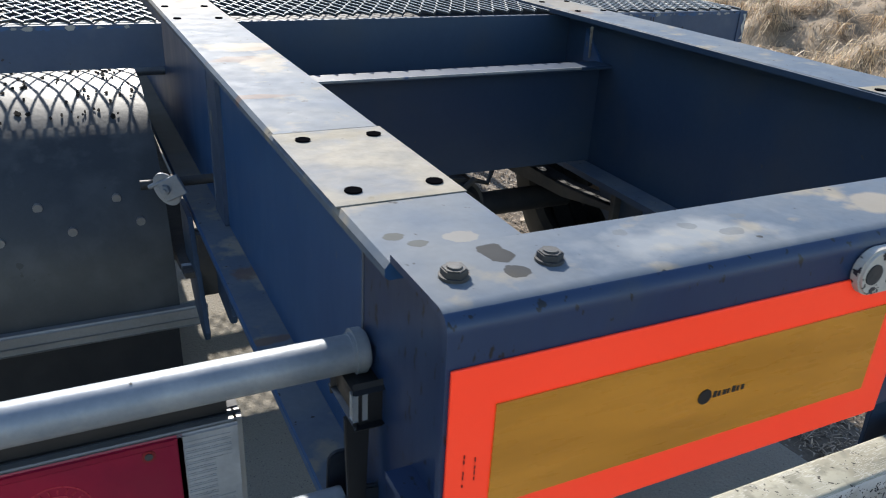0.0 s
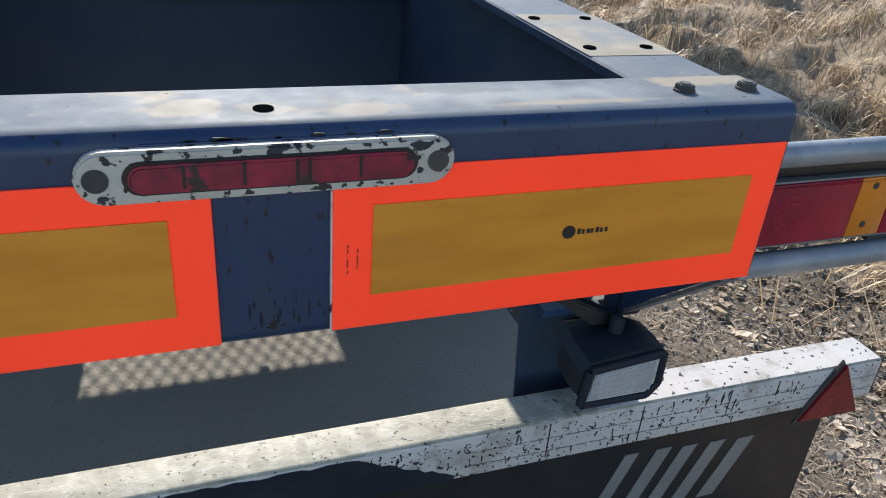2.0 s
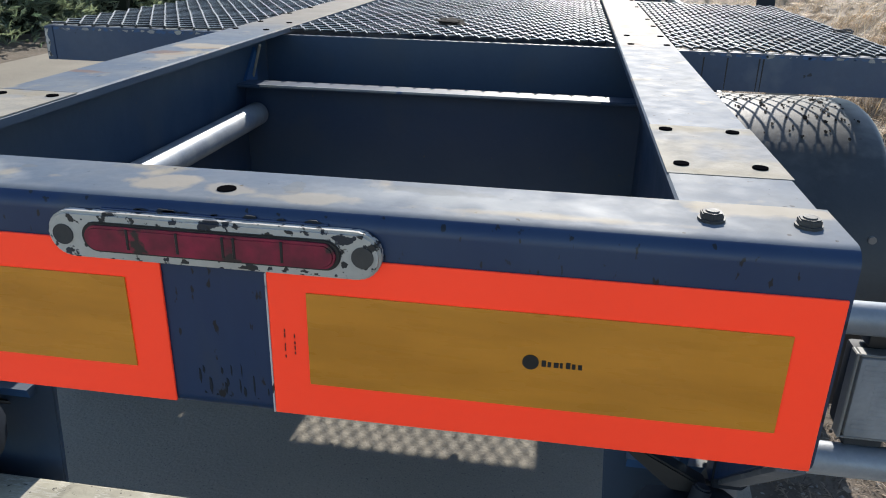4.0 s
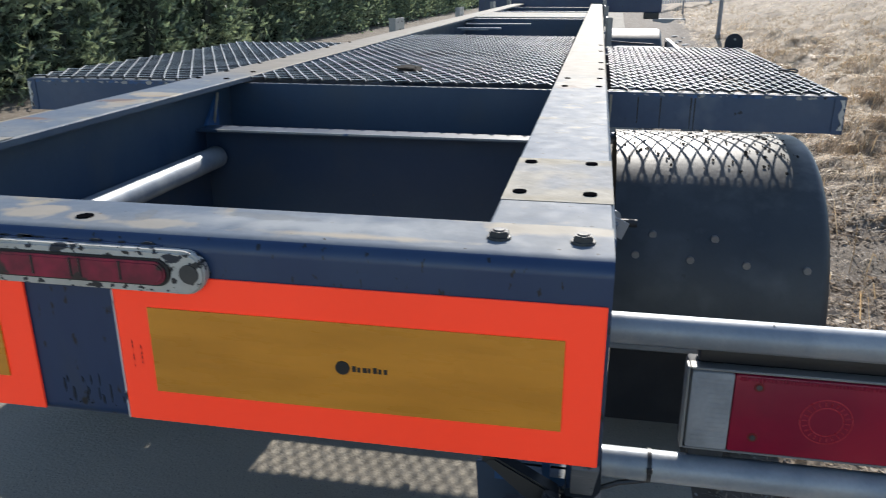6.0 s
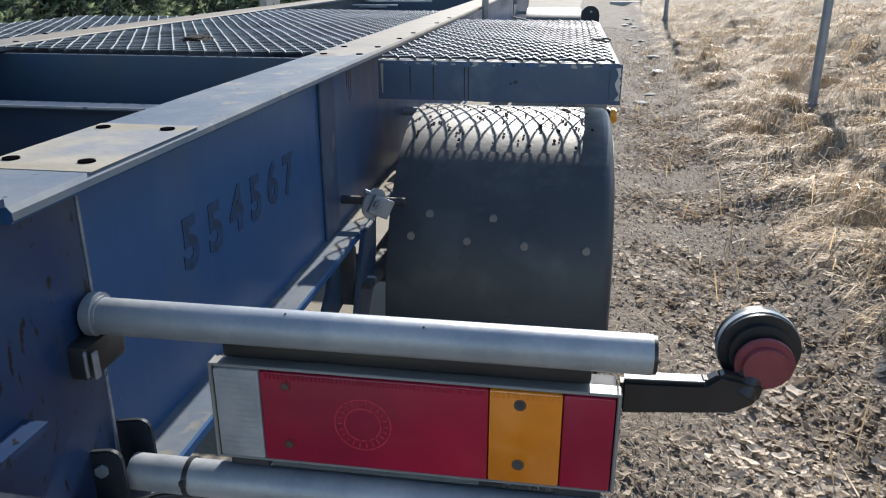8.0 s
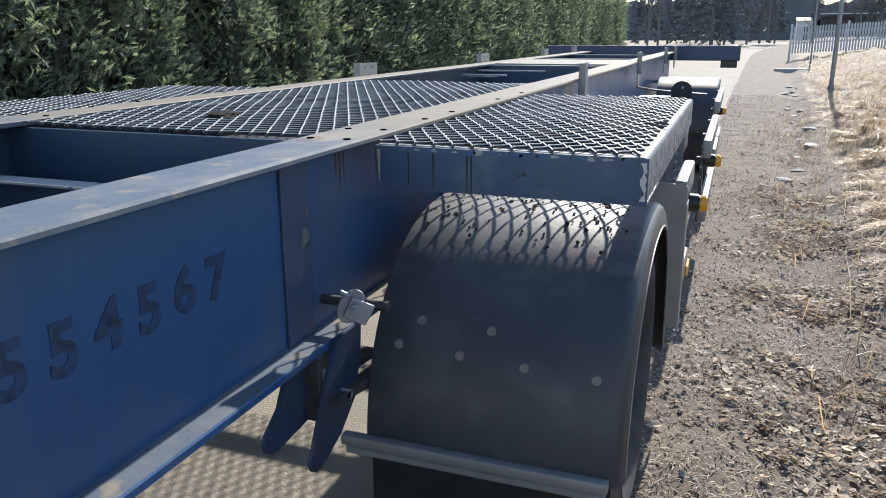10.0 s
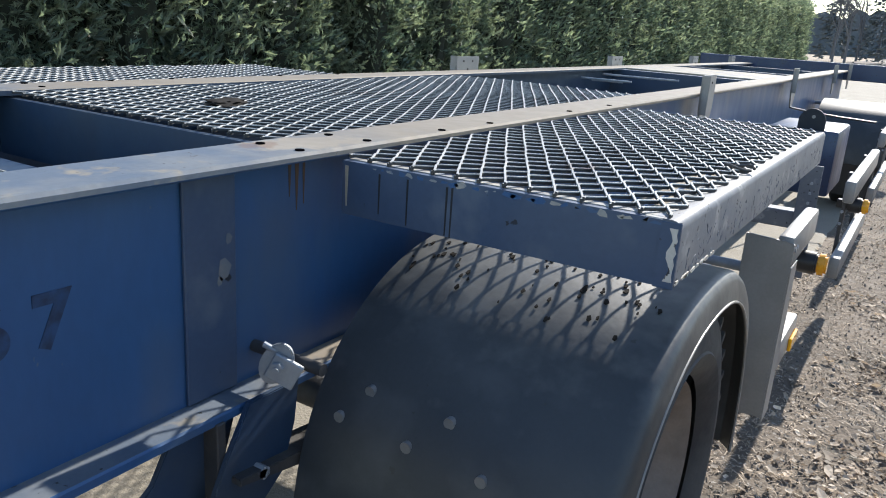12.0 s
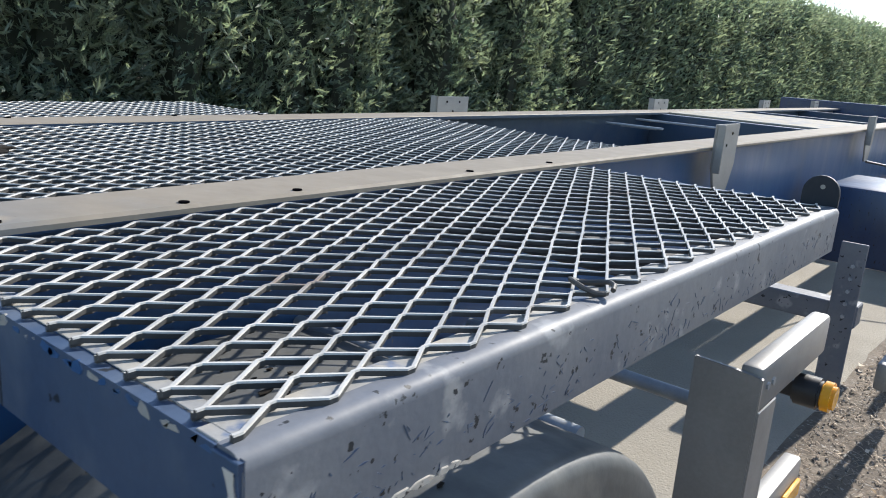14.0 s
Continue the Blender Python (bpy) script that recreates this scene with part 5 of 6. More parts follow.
for y, z0, z1, w in ((1.555, 1.05, 1.15, 0.006), (1.575, 1.06, 1.15, 0.004), (1.535, 1.08, 1.15, 0.005)):
    part("rust_drip", prism([(WEB + 0.0063, y - w, z1), (WEB + 0.0063, y + w, z1), (WEB + 0.0063, y + w * 0.2, z0), (WEB + 0.0063, y - w * 0.2, z0)], (0.0006, 0, 0)), RUST, rails[1])
for x, z0 in ((0.735, 1.062), (0.80, 1.052), (0.886, 1.05), (0.897, 1.048)):
    part("drip_streak", prism([(x - 0.0022, 1.6075, 1.14), (x + 0.0022, 1.6075, 1.14), (x + 0.0012, 1.6075, z0), (x - 0.0012, 1.6075, z0)], (0, 0.0006, 0)), PRINT, trailer)
part("pale_drip", prism([(0.652, 1.6065, 1.145), (0.660, 1.6065, 1.145), (0.658, 1.6065, 1.065), (0.655, 1.6065, 1.065)], (0, 0.001, 0)), BARE, trailer)
for s in (1, -1):
    st = part("web_stiffener", box((s * (WEB + 0.0062), 1.275, 0.737), (s * (WEB + 0.0142), 1.39, 1.158), 0.002), FADED, rails[s], "flat stiffener plate with faded paint")
    for y, z, w in ((1.36, 0.975, 0.016), (1.372, 1.03, 0.008), (1.35, 0.955, 0.007)):
        part("paint_chip", prism([(s * (WEB + 0.0145), y + w * math.cos(a) * (1 + 0.3 * math.sin(3 * a)), z + 1.4 * w * math.sin(a)) for a in (0.2, 1.3, 2.1, 3.4, 4.3, 5.5)], (s * 0.0004, 0, 0)), CHALK, st)
# stencilled number and rust drips on the rail
def text_mesh(body, size):
    cu = bpy.data.curves.new("digits", "FONT")
    cu.offset = 0.0042
    cu.body, cu.size, cu.extrude, cu.align_x, cu.align_y = body, size, 0.0006, "CENTER", "CENTER"
    tmp = bpy.data.objects.new("digits", cu)
    scene.collection.objects.link(tmp)
    bpy.context.view_layer.update()
    me = bpy.data.meshes.new_from_object(tmp.evaluated_get(bpy.context.evaluated_depsgraph_get()))
    bpy.data.objects.remove(tmp)
    me.materials.clear()
    me.materials.append(STENCIL)
    return me


for i, d in enumerate("554567"):
    ob = new("digit", text_mesh(d, 0.115))
    ob.parent = rails[1]
    ob.matrix_basis = pose(WEB + 0.0068, 0.585 + i * 0.0915, 0.972 - 0.004 * (i % 2), 90, 0, 90)

# ---- hedge along the far side of the road ----
def leafy(m, amount, tint):
    """Let daylight shine through thin foliage."""
    n, l = m.node_tree.nodes, m.node_tree.links
    tr, mx = n.new("ShaderNodeBsdfTranslucent"), n.new("ShaderNodeMixShader")
    p = n["Principled BSDF"]
    src = p.inputs["Base Color"].links[0].from_socket
    g = n.new("ShaderNodeMix")
    g.data_type, g.blend_type = "RGBA", "MULTIPLY"
    g.inputs[0].default_value = 1.0
    g.inputs[7].default_value = (*tint, 1)
    l.new(src, g.inputs[6])
    l.new(g.outputs[2], tr.inputs[0])
    mx.inputs[0].default_value = amount
    l.new(p.outputs[0], mx.inputs[1])
    l.new(tr.outputs[0], mx.inputs[2])
    l.new(mx.outputs[0], n["Material Output"].inputs[0])


leafy(THUJA, 0.45, (1.42, 1.45, 1.1))
leafy(STRAW, 0.30, (1.15, 1.08, 0.95))
leafy(LEAF, 0.28, (1.1, 1.04, 0.98))


def sprays(rng, tips, count, length, width, spread=0.9, pairs=(0.30,)):
    """Flat fans of scale leaves round the given tips (place, direction)."""
    verts, faces = [], []
    for c, out in tips:
        for k in range(count):
            d = (out + Vector((rng.gauss(0, spread), rng.gauss(0, spread), rng.gauss(0, spread * 0.8)))).normalized()
            sd = d.cross(Vector((rng.gauss(0, 1), rng.gauss(0, 1), rng.gauss(0, 1)))).normalized()
            nn = sd.cross(d)
            p = c + Vector((rng.gauss(0, 1), rng.gauss(0, 1), rng.gauss(0, 1.5))) * (length * 0.45)
            L, w = length * rng.uniform(0.6, 1.2), width * rng.uniform(0.6, 1.2)
            i = len(verts)
            verts += [p, p + d * L * 0.5 + sd * w, p + d * L - nn * L * 0.15, p + d * L * 0.5 - sd * w]
            faces.append((i, i + 1, i + 2, i + 3))
            for f in pairs:
                a = p + d * (L * f) - nn * (L * 0.1 * f)
                for q in (1, -1):
                    e = (d * 0.9 + sd * q * 0.8).normalized()
                    i, ll = len(verts), L * (0.5 - 0.34 * f)
                    verts += [a, a + e * ll * 0.5 + d * w * 0.45, a + e * ll - nn * ll * 0.2, a + e * ll * 0.45 - d * w * 0.35]
                    faces.append((i, i + 1, i + 2, i + 3))
    return verts, faces


def thuja(seed, fine):
    """One hedge tree: a trunk, a dark inner mass and upright plumes of flat sprays; fine for the nearest."""
    rng = random.Random(seed)
    h = 4.15 + rng.uniform(-0.15, 0.25)
    tips = []
    for k in range(74 if fine else 46):
        # each plume climbs the outside of the tree, standing out here and sinking back there
        a, z0 = rng.uniform(0, 2 * math.pi), rng.uniform(0.0, h - 0.5)
        reach = rng.uniform(0.66, 1.14)
        for j in range(6):
            z = z0 + j * 0.11
            if z > h:
                break
            taper = min(1, (h - z) / 0.4 + 0.35)
            r = reach * taper * (0.95 + 0.10 * j / 6 - 0.012 * j * j) * (0.78 if j == 5 else 1)
            ang = a + rng.gauss(0, 0.10)
            r *= 1 + 0.55 * noise.noise((math.cos(ang) * 1.6 + seed * 7, math.sin(ang) * 1.6, z * 1.9))
            out = Vector((math.cos(ang), math.sin(ang), 0.9)).normalized()
            tips.append((Vector((r * 0.78 * math.cos(ang), r * 0.85 * math.sin(ang), z)), out))
    for k in range(260 if fine else 200):
        a, z = rng.uniform(0, 2 * math.pi), rng.uniform(0.05, h)
        r = rng.uniform(0.45, 0.70) * min(1, (h - z) / 0.5 + 0.2)
        tips.append((Vector((r * math.cos(a), r * math.sin(a), z)), Vector((math.cos(a), math.sin(a), 0.5)).normalized()))
    verts, faces = sprays(rng, tips, 5, 0.185, 0.024, 0.65, (0.2, 0.5)) if fine else sprays(rng, tips, 4, 0.22, 0.032, 0.6, ())
    me = bpy.data.meshes.new("foliage")
    me.from_pydata([tuple(v) for v in verts], [], faces)
    me.materials.append(THUJA)
    # near-black core paints the shade between the plumes
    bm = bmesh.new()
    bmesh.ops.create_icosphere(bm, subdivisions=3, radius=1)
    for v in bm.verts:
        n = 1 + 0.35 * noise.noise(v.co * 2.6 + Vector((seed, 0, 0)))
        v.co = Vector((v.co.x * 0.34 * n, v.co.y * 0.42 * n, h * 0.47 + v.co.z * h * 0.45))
    return me, bm, h


protos = {True: [], False: []}
for i in range(6):
    near = i < 3
    me, inner, h = thuja(i + 1, near)
    t = empty("hedge_tree", "dense green thuja in a tall roadside hedge", "hedge tree", "thuja hedge", at=pose(-7.5, (3.6 if near else -1.2) + (i % 3) * 0.60, -0.1))
    part("trunk", rod((0, 0, -0.02), (0, 0, h * 0.8), 0.07, 0.02, n=10), BARK, t)
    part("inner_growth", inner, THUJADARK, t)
    f = new("foliage", me)
    f.parent = t
    f["kind"] = "stuff"
    protos[near].append(t)
rng = random.Random(8)
y, i = 0.6, 0
while y < 62:
    near = 5.2 < y < 17
    src = protos[near][(i * 2 + i // 3) % 3]
    if not 3.3 < y < 5.2:
        copy_thing(src, pose(-7.55 + rng.uniform(-1, 1) * (0.45 if near else 0.22), y, rng.uniform(-0.30, 0.0) + 0.006 * y, 0, 0, rng.uniform(0, 360)))
    y += rng.uniform(0.38, 0.72) if near else rng.uniform(0.42, 0.64)
    i += 1


# ---- ground cover ----
def scatter(name, count, place, make, mat, label, category, seed):
    """Many small pieces as one object of kind stuff."""
    rng = random.Random(seed)
    verts, faces = [], []
    for k in range(count):
        p = place(rng)
        vs, fs = make(rng, Vector((p[0], p[1], bank_height(p[0], p[1]))))
        i = len(verts)
        verts += vs
        faces += [tuple(i + q for q in f) for f in fs]
    me = bpy.data.meshes.new(name)
    me.from_pydata([tuple(v) for v in verts], [], faces)
    me.materials.append(mat)
    return tagged(new(name, me), label, category, "", "stuff")


def straw_blade(rng, p):
    """A bent dry stalk, combed down the slope."""
    a = math.pi * 1.12 + 1.5 * noise.noise((p.x * 1.2, p.y * 1.2, 40)) + rng.gauss(0, 0.75)
    L, w = rng.uniform(0.05, 0.20), rng.uniform(0.0012, 0.0030)
    d = Vector((math.cos(a), math.sin(a), 0))
    sd = Vector((-d.y, d.x, 0)) * w
    lift = rng.uniform(0.002, 0.013)
    m = p + d * L * 0.5 + Vector((0, 0, lift))
    e = p + d * L + Vector((0, 0, bank_height(p.x + d.x * L, p.y + d.y * L) - p.z + rng.uniform(0.0, 0.008)))
    return [p - sd, p + sd, m + sd, m - sd, e], [(0, 1, 2, 3), (3, 2, 4)]


def tall_stalk(rng, p):
    a = rng.uniform(0, 6.28)
    L, w = rng.uniform(0.15, 0.45), rng.uniform(0.0015, 0.003)
    d = Vector((math.cos(a), math.sin(a), 0)) * rng.uniform(0.3, 1.0)
    sd = Vector((-d.y, d.x, 0)).normalized() * w
    m, e = p + d * L * 0.4 + Vector((0, 0, L * 0.5)), p + d * L + Vector((0, 0, L * rng.uniform(0.2, 0.8)))
    return [p - sd, p + sd, m + sd, m - sd, e], [(0, 1, 2, 3), (3, 2, 4)]


def dry_leaf(rng, p):
    """A curled fallen leaf."""
    a, s = rng.uniform(0, 6.28), rng.uniform(0.009, 0.027) * (1.6 if rng.random() < 0.12 else 1)
    m = Matrix.Translation(p + Vector((0, 0, 0.006 + s * 0.25))) @ Euler((rng.gauss(0, 0.24), rng.gauss(0, 0.24), a)).to_matrix().to_4x4()
    curl = rng.uniform(0.1, 0.55) * s
    rim = []
    for k in range(8):
        q = 2 * math.pi * k / 8
        r = s * rng.uniform(0.55, 1.0) * (0.62 + 0.38 * abs(math.cos(q)))
        rim.append((r * math.cos(q), r * math.sin(q) * 0.8, curl * rng.uniform(0.1, 1.0)))
    pts = rim + [(0, 0, 0)]
    return [m @ Vector(q) for q in pts], [(8, k, (k + 1) % 8) for k in range(8)]


def pebble(rng, p):
    s = rng.uniform(0.003, 0.010) * (1.8 if rng.random() < 0.06 else 1)
    m = Matrix.Translation(p + Vector((0, 0, s * 0.3))) @ Euler((rng.uniform(0, 6), rng.uniform(0, 6), rng.uniform(0, 6))).to_matrix().to_4x4()
    pts = [(s, 0, 0), (-s * 0.8, s * 0.2, 0), (0, s * 0.9, 0.2 * s), (0.1 * s, -s * 0.8, 0), (0, 0, s * 0.7), (0, 0, -s * 0.7)]
    return [m @ Vector(q) for q in pts], [(0, 2, 4), (2, 1, 4), (1, 3, 4), (3, 0, 4), (2, 0, 5), (1, 2, 5), (3, 1, 5), (0, 3, 5)]


def crumb(rng, p):
    """A short scrap of straw or bark lying flat."""
    a, L, w = rng.uniform(0, 6.28), rng.uniform(0.010, 0.045) * (2 if rng.random() < 0.08 else 1), rng.uniform(0.0008, 0.0028)
    d = Vector((math.cos(a), math.sin(a), 0))
    sd = Vector((-d.y, d.x, 0)) * w
    q = p + Vector((0, 0, 0.004))
    e = q + d * L + Vector((0, 0, rng.uniform(0, 0.012)))
    m = (q + e) / 2 + Vector((0, 0, 0.004))
    return [q - sd, q + sd, m + sd, m - sd, e], [(0, 1, 2, 3), (3, 2, 4)]


def near_y(rng, lo, hi):
    """More pieces close by than far off."""
    if rng.random() < 0.14:
        return lo - 5 * rng.random() ** 1.3
    return lo + (hi - lo) * rng.random() ** 1.7


def on_bank(rng):
    while True:
        y = near_y(rng, -0.6, 24)
        x = 2.4 + drift(y) + abs(rng.gauss(0, 1.9))
        if mound(x, y) > 0.10 + 0.14 * rng.random() or rng.random() < 0.12:
            return x, y


def on_verge(rng):
    y = near_y(rng, -0.6, 20)
    return road_edge(y) + 0.02 + (1.60 + 0.4 * drift(y)) * rng.random() ** 1.15, y


def in_ditch(rng):
    while True:
        y = near_y(rng, -0.6, 16) if rng.random() < 0.6 else rng.uniform(1.5, 8)
        x = 2.0 + drift(y) + rng.gauss(0, 0.26 if rng.random() < 0.7 else 0.6)
        if x > 1.05 and noise.noise((x * 1.7, y * 1.7, 30)) > -0.3 + rng.random() * 0.35:
            return x, y


def tussocks(count, seed):
    """Domed clumps of long dead grass, combed downhill over darker hollows."""
    rng = random.Random(seed)
    verts, faces = [], []
    for k in range(count):
        cy = near_y(rng, -0.6, 15)
        cx = 2.55 + drift(cy) + abs(rng.gauss(0, 1.7))
        if mound(cx, cy) < 0.14:
            continue
        h, R = rng.uniform(0.025, 0.075), rng.uniform(0.10, 0.26)
        lean = math.pi * 1.08 + 1.2 * noise.noise((cx * 0.9, cy * 0.9, 60))
        z0 = bank_height(cx, cy)
        low = min(bank_height(cx - R, cy), z0) - 0.01
        for q in range(70):
            a = lean + rng.gauss(0, 0.95)
            d = Vector((math.cos(a), math.sin(a), 0))
            L = R * rng.uniform(0.5, 1.25)
            p = Vector((cx + rng.gauss(0, R * 0.3), cy + rng.gauss(0, R * 0.3), z0 + h * rng.uniform(0.35, 1.0)))
            sd = Vector((-d.y, d.x, rng.gauss(0, 0.2))) * rng.uniform(0.0014, 0.0036)
            m = p + d * L * 0.45 + Vector((0, 0, h * rng.uniform(-0.1, 0.35)))
            e = p + d * L
            e.z = low + (z0 - low) * rng.uniform(0, 0.6) + rng.uniform(0, 0.02)
            i = len(verts)
            verts += [p - sd, p + sd, m + sd, m - sd, e]
            faces += [(i, i + 1, i + 2, i + 3), (i + 3, i + 2, i + 4)]
    me = bpy.data.meshes.new("straw_tussocks")
    me.from_pydata([tuple(v) for v in verts], [], faces)
    me.materials.append(STRAW)
    return tagged(new("straw_tussocks", me), "clumps of long golden dead grass on the bank", "grass", "", "stuff")


tussocks(620, 33)
scatter("straw_grass", 66000, on_bank, straw_blade, STRAW, "matted dry straw grass on the roadside bank", "grass", 21)


def on_far_bank(rng):
    y = 5 + 40 * rng.random() ** 1.4
    return 2.45 + drift(y) + abs(rng.gauss(0, 3.0)), y


def long_straw(rng, p):
    """A broad swathe of bent grass, for the farther bank."""
    vs, fs = straw_blade(rng, p)
    c = vs[0]
    return [c + (v - c) * 1.5 for v in vs], fs


scatter("straw_swathes", 24000, on_far_bank, long_straw, STRAW, "pale swathes of dry grass up the bank", "grass", 27)
scatter("dry_stalks", 700, lambda r: (1.9 + abs(r.gauss(0, 1.2)), near_y(r, -0.5, 14)), tall_stalk, STRAW, "pale dry stalks along the ditch", "grass", 22)
scatter("verge_litter", 76000, on_verge, crumb, LITTER, "broken straw trodden into the gravel verge", "grass", 25)
scatter("fallen_leaves", 12500, in_ditch, dry_leaf, LEAF, "dry brown fallen leaves in the ditch", "leaves", 23)
scatter("loose_gravel", 9000, on_verge, pebble, STONE, "loose grey gravel along the road edge", "gravel", 24)


def ditch_stone(rng, x, y, r):
    """A pale flat stone, knocked about."""
    bm = bmesh.new()
    bmesh.ops.create_icosphere(bm, subdivisions=2, radius=1)
    k = rng.uniform(0, 50)
    for v in bm.verts:
        f = 1 + 0.3 * noise.noise(v.co * 1.4 + Vector((k, 0, 0)))
        v.co = Vector((v.co.x * r * f, v.co.y * r * 1.4 * f, v.co.z * r * 0.30 * f))
    st = part("ditch_stone", bm, CONCRETE, at=pose(x, y, bank_height(x, y) + r * 0.15, rng.uniform(-8, 8), rng.uniform(-8, 8), rng.uniform(0, 180)))
    tagged(st, "pale flat stone lying in the ditch", "stone", "ditch stones")


rng = random.Random(61)
for k in range(20):
    y = 8.5 + k * 0.85 + rng.uniform(-0.3, 0.3)
    ditch_stone(rng, 2.08 + drift(y) + rng.gauss(0, 0.13), y, rng.uniform(0.04, 0.11))
sx, sy = 2.0 + drift(33.0), 33.0
slab = part("culvert_slab", box((sx - 0.5, sy, bank_height(sx, sy) - 0.1), (sx + 0.9, sy + 0.5, bank_height(sx, sy) + 0.16), 0.02, 2), CONCRETE)
tagged(slab, "pale concrete slab across the end of the ditch", "slab")

# ---- the far end of the road ----
def palisade(x0, x1, y0):
    fence = empty("fence", "pale grey upright board fence on top of the bank", "fence", at=pose(0, y0, 0))
    bm = bmesh.new()
    add_box(bm, (-0.045, -0.012, 0), (0.045, 0.012, 1.33), 0.004)
    add_prism(bm, [(-0.045, -0.012, 1.331), (0.045, -0.012, 1.331), (0, -0.012, 1.38)], (0, 0.024, 0))
    me = bpy.data.meshes.new("board")
    bm.to_mesh(me)
    bm.free()
    me.materials.append(FENCEPAINT)
    x = x0
    while x < x1:
        ob = new("board", me)
        ob.parent = fence
        ob.location = (x, 0.02 * x, 0.36 + 0.062 * (x - x0) + 0.01 * math.sin(x * 7))
        x += 0.135
    for z in (-0.35, 0.15):
        part("fence_rail", prism([(x0, 0.02 * x0 + 0.016, 1.2 + z), (x0, 0.02 * x0 + 0.016, 1.26 + z), (x1, 0.02 * x1 + 0.016, 1.26 + z + 0.062 * (x1 - x0)), (x1, 0.02 * x1 + 0.016, 1.2 + z + 0.062 * (x1 - x0))], (0, 0.04, 0)), FENCEPAINT, fence)
    x = x0
    while x < x1:
        part("fence_post", box((x - 0.05, 0.02 * x + 0.058, bank_height(x, y0) - 0.1), (x + 0.05, 0.02 * x + 0.158, 1.86 + 0.062 * (x - x0)), 0.006), FENCEPAINT, fence)
        x += 2.7


palisade(3.95, 34, 46.0)


def shed(x, y):
    z = bank_height(x, y)
    house = empty("shed", "low white shed with a dark roof far down the road", "shed", at=pose(x, y, z - 0.1))
    part("wall", box((-1.3, -2, 0), (1.3, 2, 2.9), 0.01), WALLWHITE, house)
    part("roof", prism([(-1.5, -2.3, 2.9), (-1.5, 2.3, 2.9), (-1.5, 0, 3.4)], (3.0, 0, 0)), ROOFDARK, house)
    part("door", box((-0.5, -2.06, 0), (0.5, -2.01, 2.0), 0.004), ROOFDARK, house)


def barn(x, y):
    z = bank_height(x, y)
    house = empty("barn", "long low dark barn with a pale roof edge", "barn", at=pose(x, y, z - 0.1))
    part("wall", box((-3.6, -2, 0), (3.6, 2, 3.0), 0.01), ROOFDARK, house)
    part("roof", prism([(-3.9, -2.4, 3.0), (-3.9, 2.4, 3.0), (-3.9, 2.4, 3.2), (-3.9, -2.4, 3.6)], (7.8, 0, 0)), ROOFDARK, house)
    part("eaves_board", box((-3.9, -2.46, 3.42), (3.9, -2.405, 3.6), 0.004), WALLWHITE, house)


shed(10.6, 135)
barn(16.0, 134)


def spruce(seed):
    rng = random.Random(seed)
    tips = []
    for k in range(260):
        z = 0.08 + 0.92 * rng.random()
        r = (1.02 - z) * 0.21 * rng.uniform(0.5, 1.1)
        a = rng.uniform(0, 6.28)
        tips.append((Vector((r * math.cos(a), r * math.sin(a), z)), Vector((math.cos(a), math.sin(a), -0.3))))
    v, f = sprays(rng, tips, 3, 0.075, 0.015, 0.3)
    me = bpy.data.meshes.new("needles")
    me.from_pydata([tuple(p) for p in v], [], f)
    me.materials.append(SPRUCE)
    return me


def bare_tree(seed):
    """A leafless tree of tapered limbs and fine twigs, one metre high, to be scaled."""
    rng = random.Random(seed)
    bm = bmesh.new()

    def limb(a, d, L, r, depth):
        b = a + d * L
        add_rod(bm, a, b, r, r * 0.65, n=5 if depth < 2 else 3)
        if depth == 4:
            return
        for k in range(3 if depth else 5):
            nd = (d * rng.uniform(0.6, 1.0) + Vector((rng.gauss(0, 0.45), rng.gauss(0, 0.45), rng.uniform(0.0, 0.35)))).normalized()
            limb(a + d * L * rng.uniform(0.45, 1.0), nd, L * rng.uniform(0.5, 0.75), r * 0.5, depth + 1)

    limb(Vector((0, 0, 0)), Vector((0, 0, 1)), 0.38, 0.014, 0)
    return bm


rng = random.Random(31)
bares, spruces = [], []
for i in range(3):
    t = empty("bare_tree", "leafless grey tree standing far down the road", "tree", "far trees", at=pose(4 + i * 9, 88 + i * 6, 0.5))
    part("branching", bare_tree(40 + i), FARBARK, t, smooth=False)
    t.scale = (9, 9, 9)
    bares.append(t)
    t = empty("spruce", "dark spruce standing far down the road", "tree", "far trees", at=pose(-9 + i * 4, 96 + i * 5, 0.3))
    part("trunk", rod((0, 0, 0), (0, 0, 0.95), 0.018, 0.003, n=7), FARBARK, t)
    f = new("needles", spruce(50 + i))
    f.parent = t
    f["kind"] = "stuff"
    t.scale = (9, 9, 9)
    spruces.append(t)
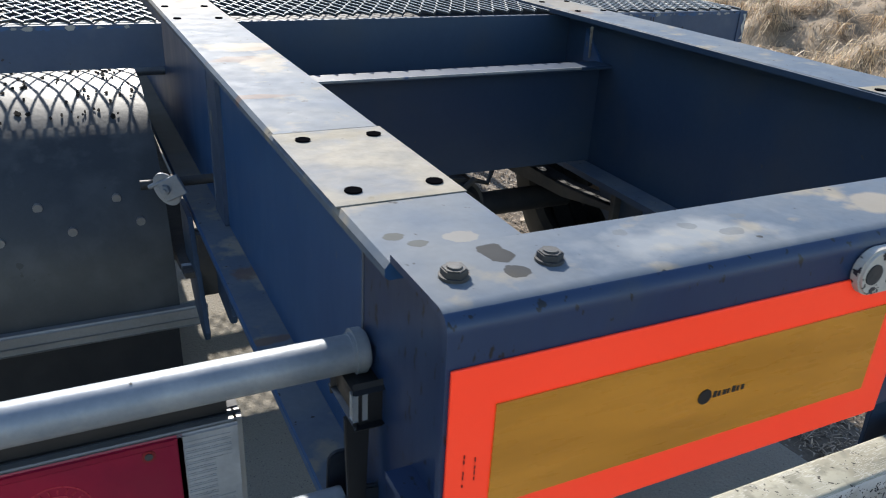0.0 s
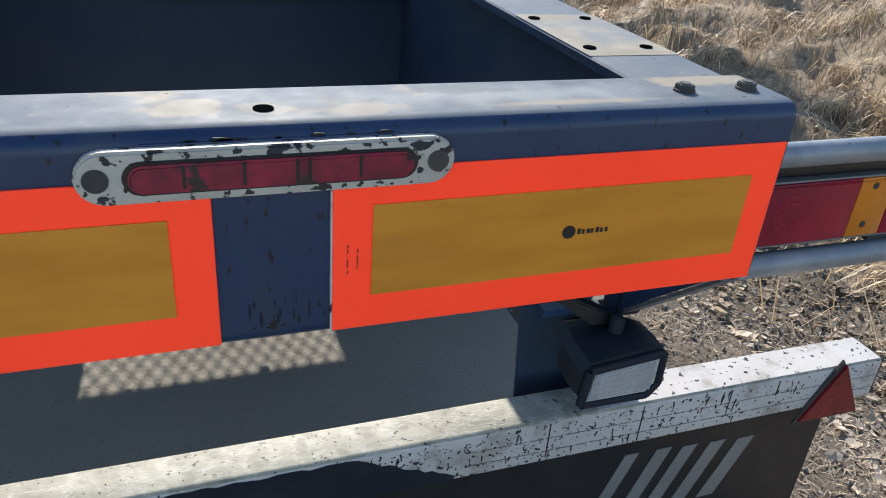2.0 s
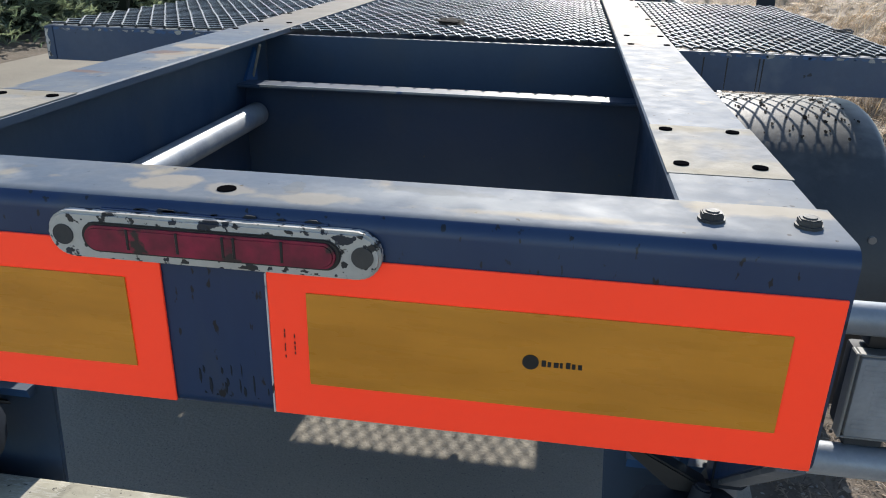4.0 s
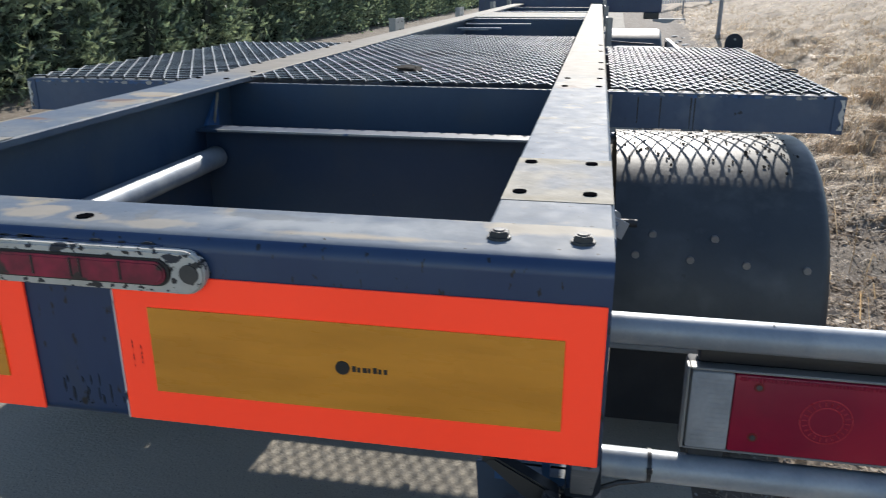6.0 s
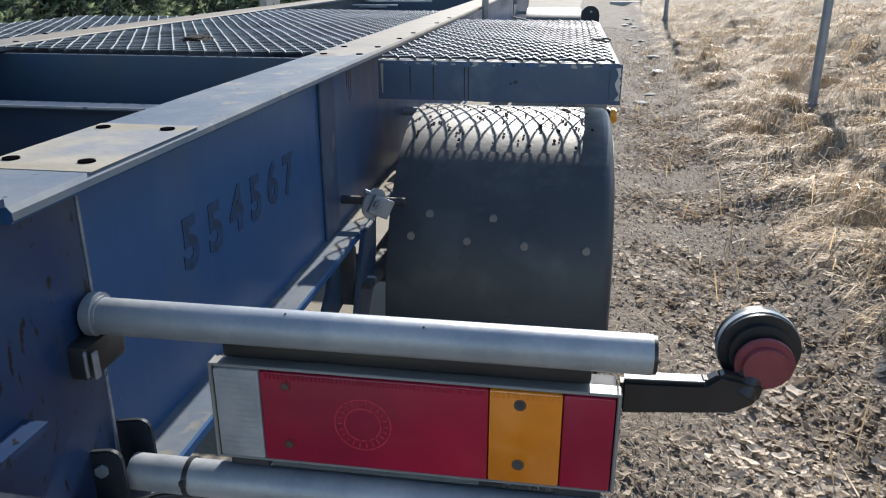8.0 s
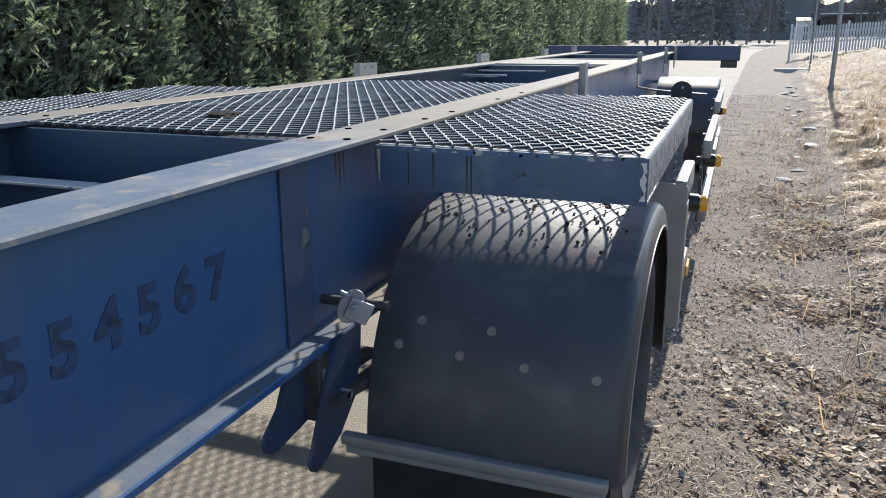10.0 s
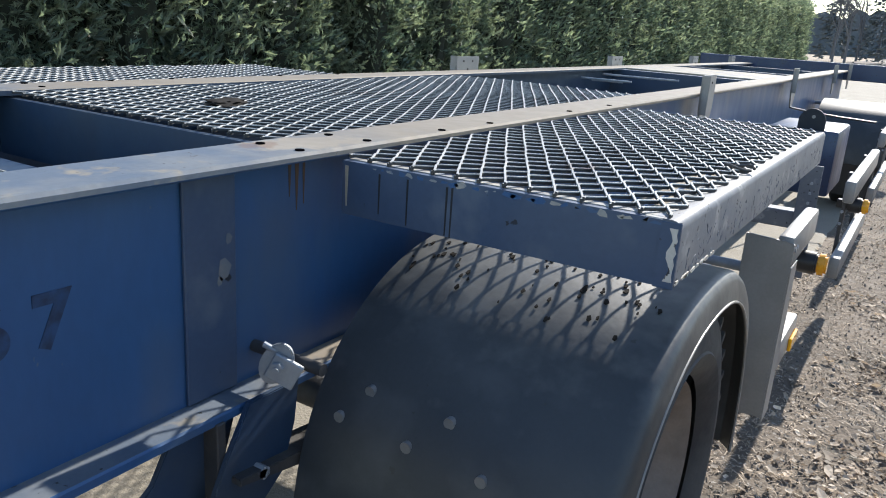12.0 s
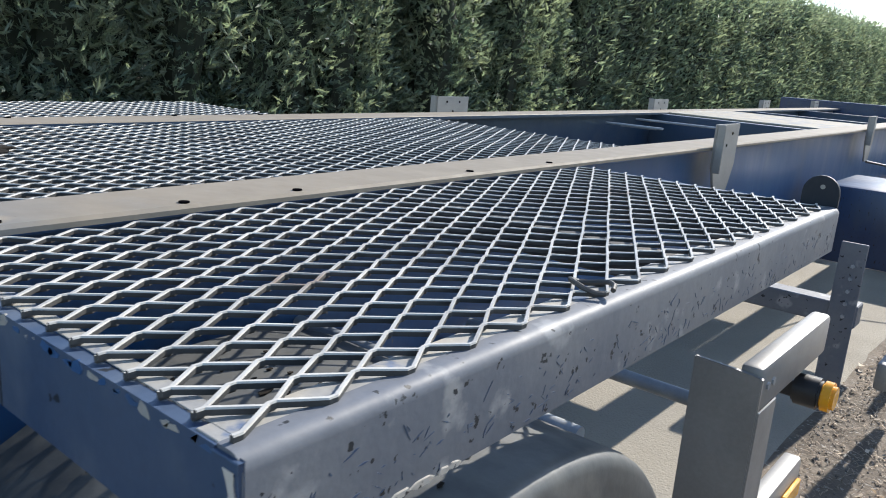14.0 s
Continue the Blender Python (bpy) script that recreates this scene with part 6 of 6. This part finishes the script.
for i in range(95):
    x = rng.uniform(-46, 60)
    y = rng.uniform(84, 140) if x > -6 else rng.uniform(66, 120)
    src = rng.choice(bares if rng.random() < 0.5 or x < -4 else spruces)
    c = copy_thing(src, pose(x, y, 0.2, 0, 0, rng.uniform(0, 360)))
    k = rng.uniform(6, 12)
    c.scale = (k, k, k)
for i, (x, y, k) in enumerate(((-11, 34, 6.5), (-10.5, 47, 7.5), (-12, 55, 8))):
    c = copy_thing(bares[i], pose(x, y, 0, 0, 0, 70 * i))
    c.scale = (k, k, k)


def far_woods():
    """A hazy wooded skyline far beyond the road's end."""
    bm = bmesh.new()
    prev = None
    for i in range(620):
        x = -310 + i
        y = 185 + 10 * noise.noise((x * 0.02, 0, 0))
        h = 8.6 + 2.2 * noise.noise((x * 0.07, 1, 0)) + 2.2 * noise.noise((x * 0.31, 2, 0)) + 1.6 * noise.noise((x * 0.9, 3, 0))
        cur = (bm.verts.new((x, y, -1)), bm.verts.new((x, y, h)), bm.verts.new((x, y + 14, h - 1.5)), bm.verts.new((x, y + 14, -1)))
        if prev:
            for a, b in ((0, 1), (1, 2), (2, 3)):
                bm.faces.new((prev[a], prev[b], cur[b], cur[a]))
        prev = cur
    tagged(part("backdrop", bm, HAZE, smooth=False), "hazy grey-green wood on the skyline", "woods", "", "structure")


far_woods()

# ---- poles on the bank ----
for x, y, r, h in ((3.19, 6.3, 0.038, 3.0), (3.45, 19.4, 0.05, 5.0), (4.4, 38, 0.035, 6.0)):
    z = bank_height(x, y)
    p = empty("metal_pole", "slim grey metal pole standing in the grassy bank", "pole", "poles on the bank", at=pose(x, y, z - 0.05))
    part("shaft", rod((0, 0, 0), (0, 0, h), r, r * 0.8, n=14), POLEPAINT, p)
    part("collar", rod((0, 0, 0), (0, 0, 0.12), r * 1.35, n=14, bevel=0.01), POLEPAINT, p)
    if y < 10:
        panel = part("sign_panel", prism([(-0.19, -0.062, 1.97), (0.46, -0.062, 1.97), (0.62, -0.062, 2.80), (-0.40, -0.062, 2.86), (-0.60, -0.062, 2.68)], (0, 0.004, 0), 0.001), POLEPAINT, p, "back of a flat metal sign")
        for dz in (2.05, 2.5):
            part("panel_clamp", box((-0.055, -0.058, dz), (0.055, 0.045, dz + 0.03), 0.004), ZINC, panel)
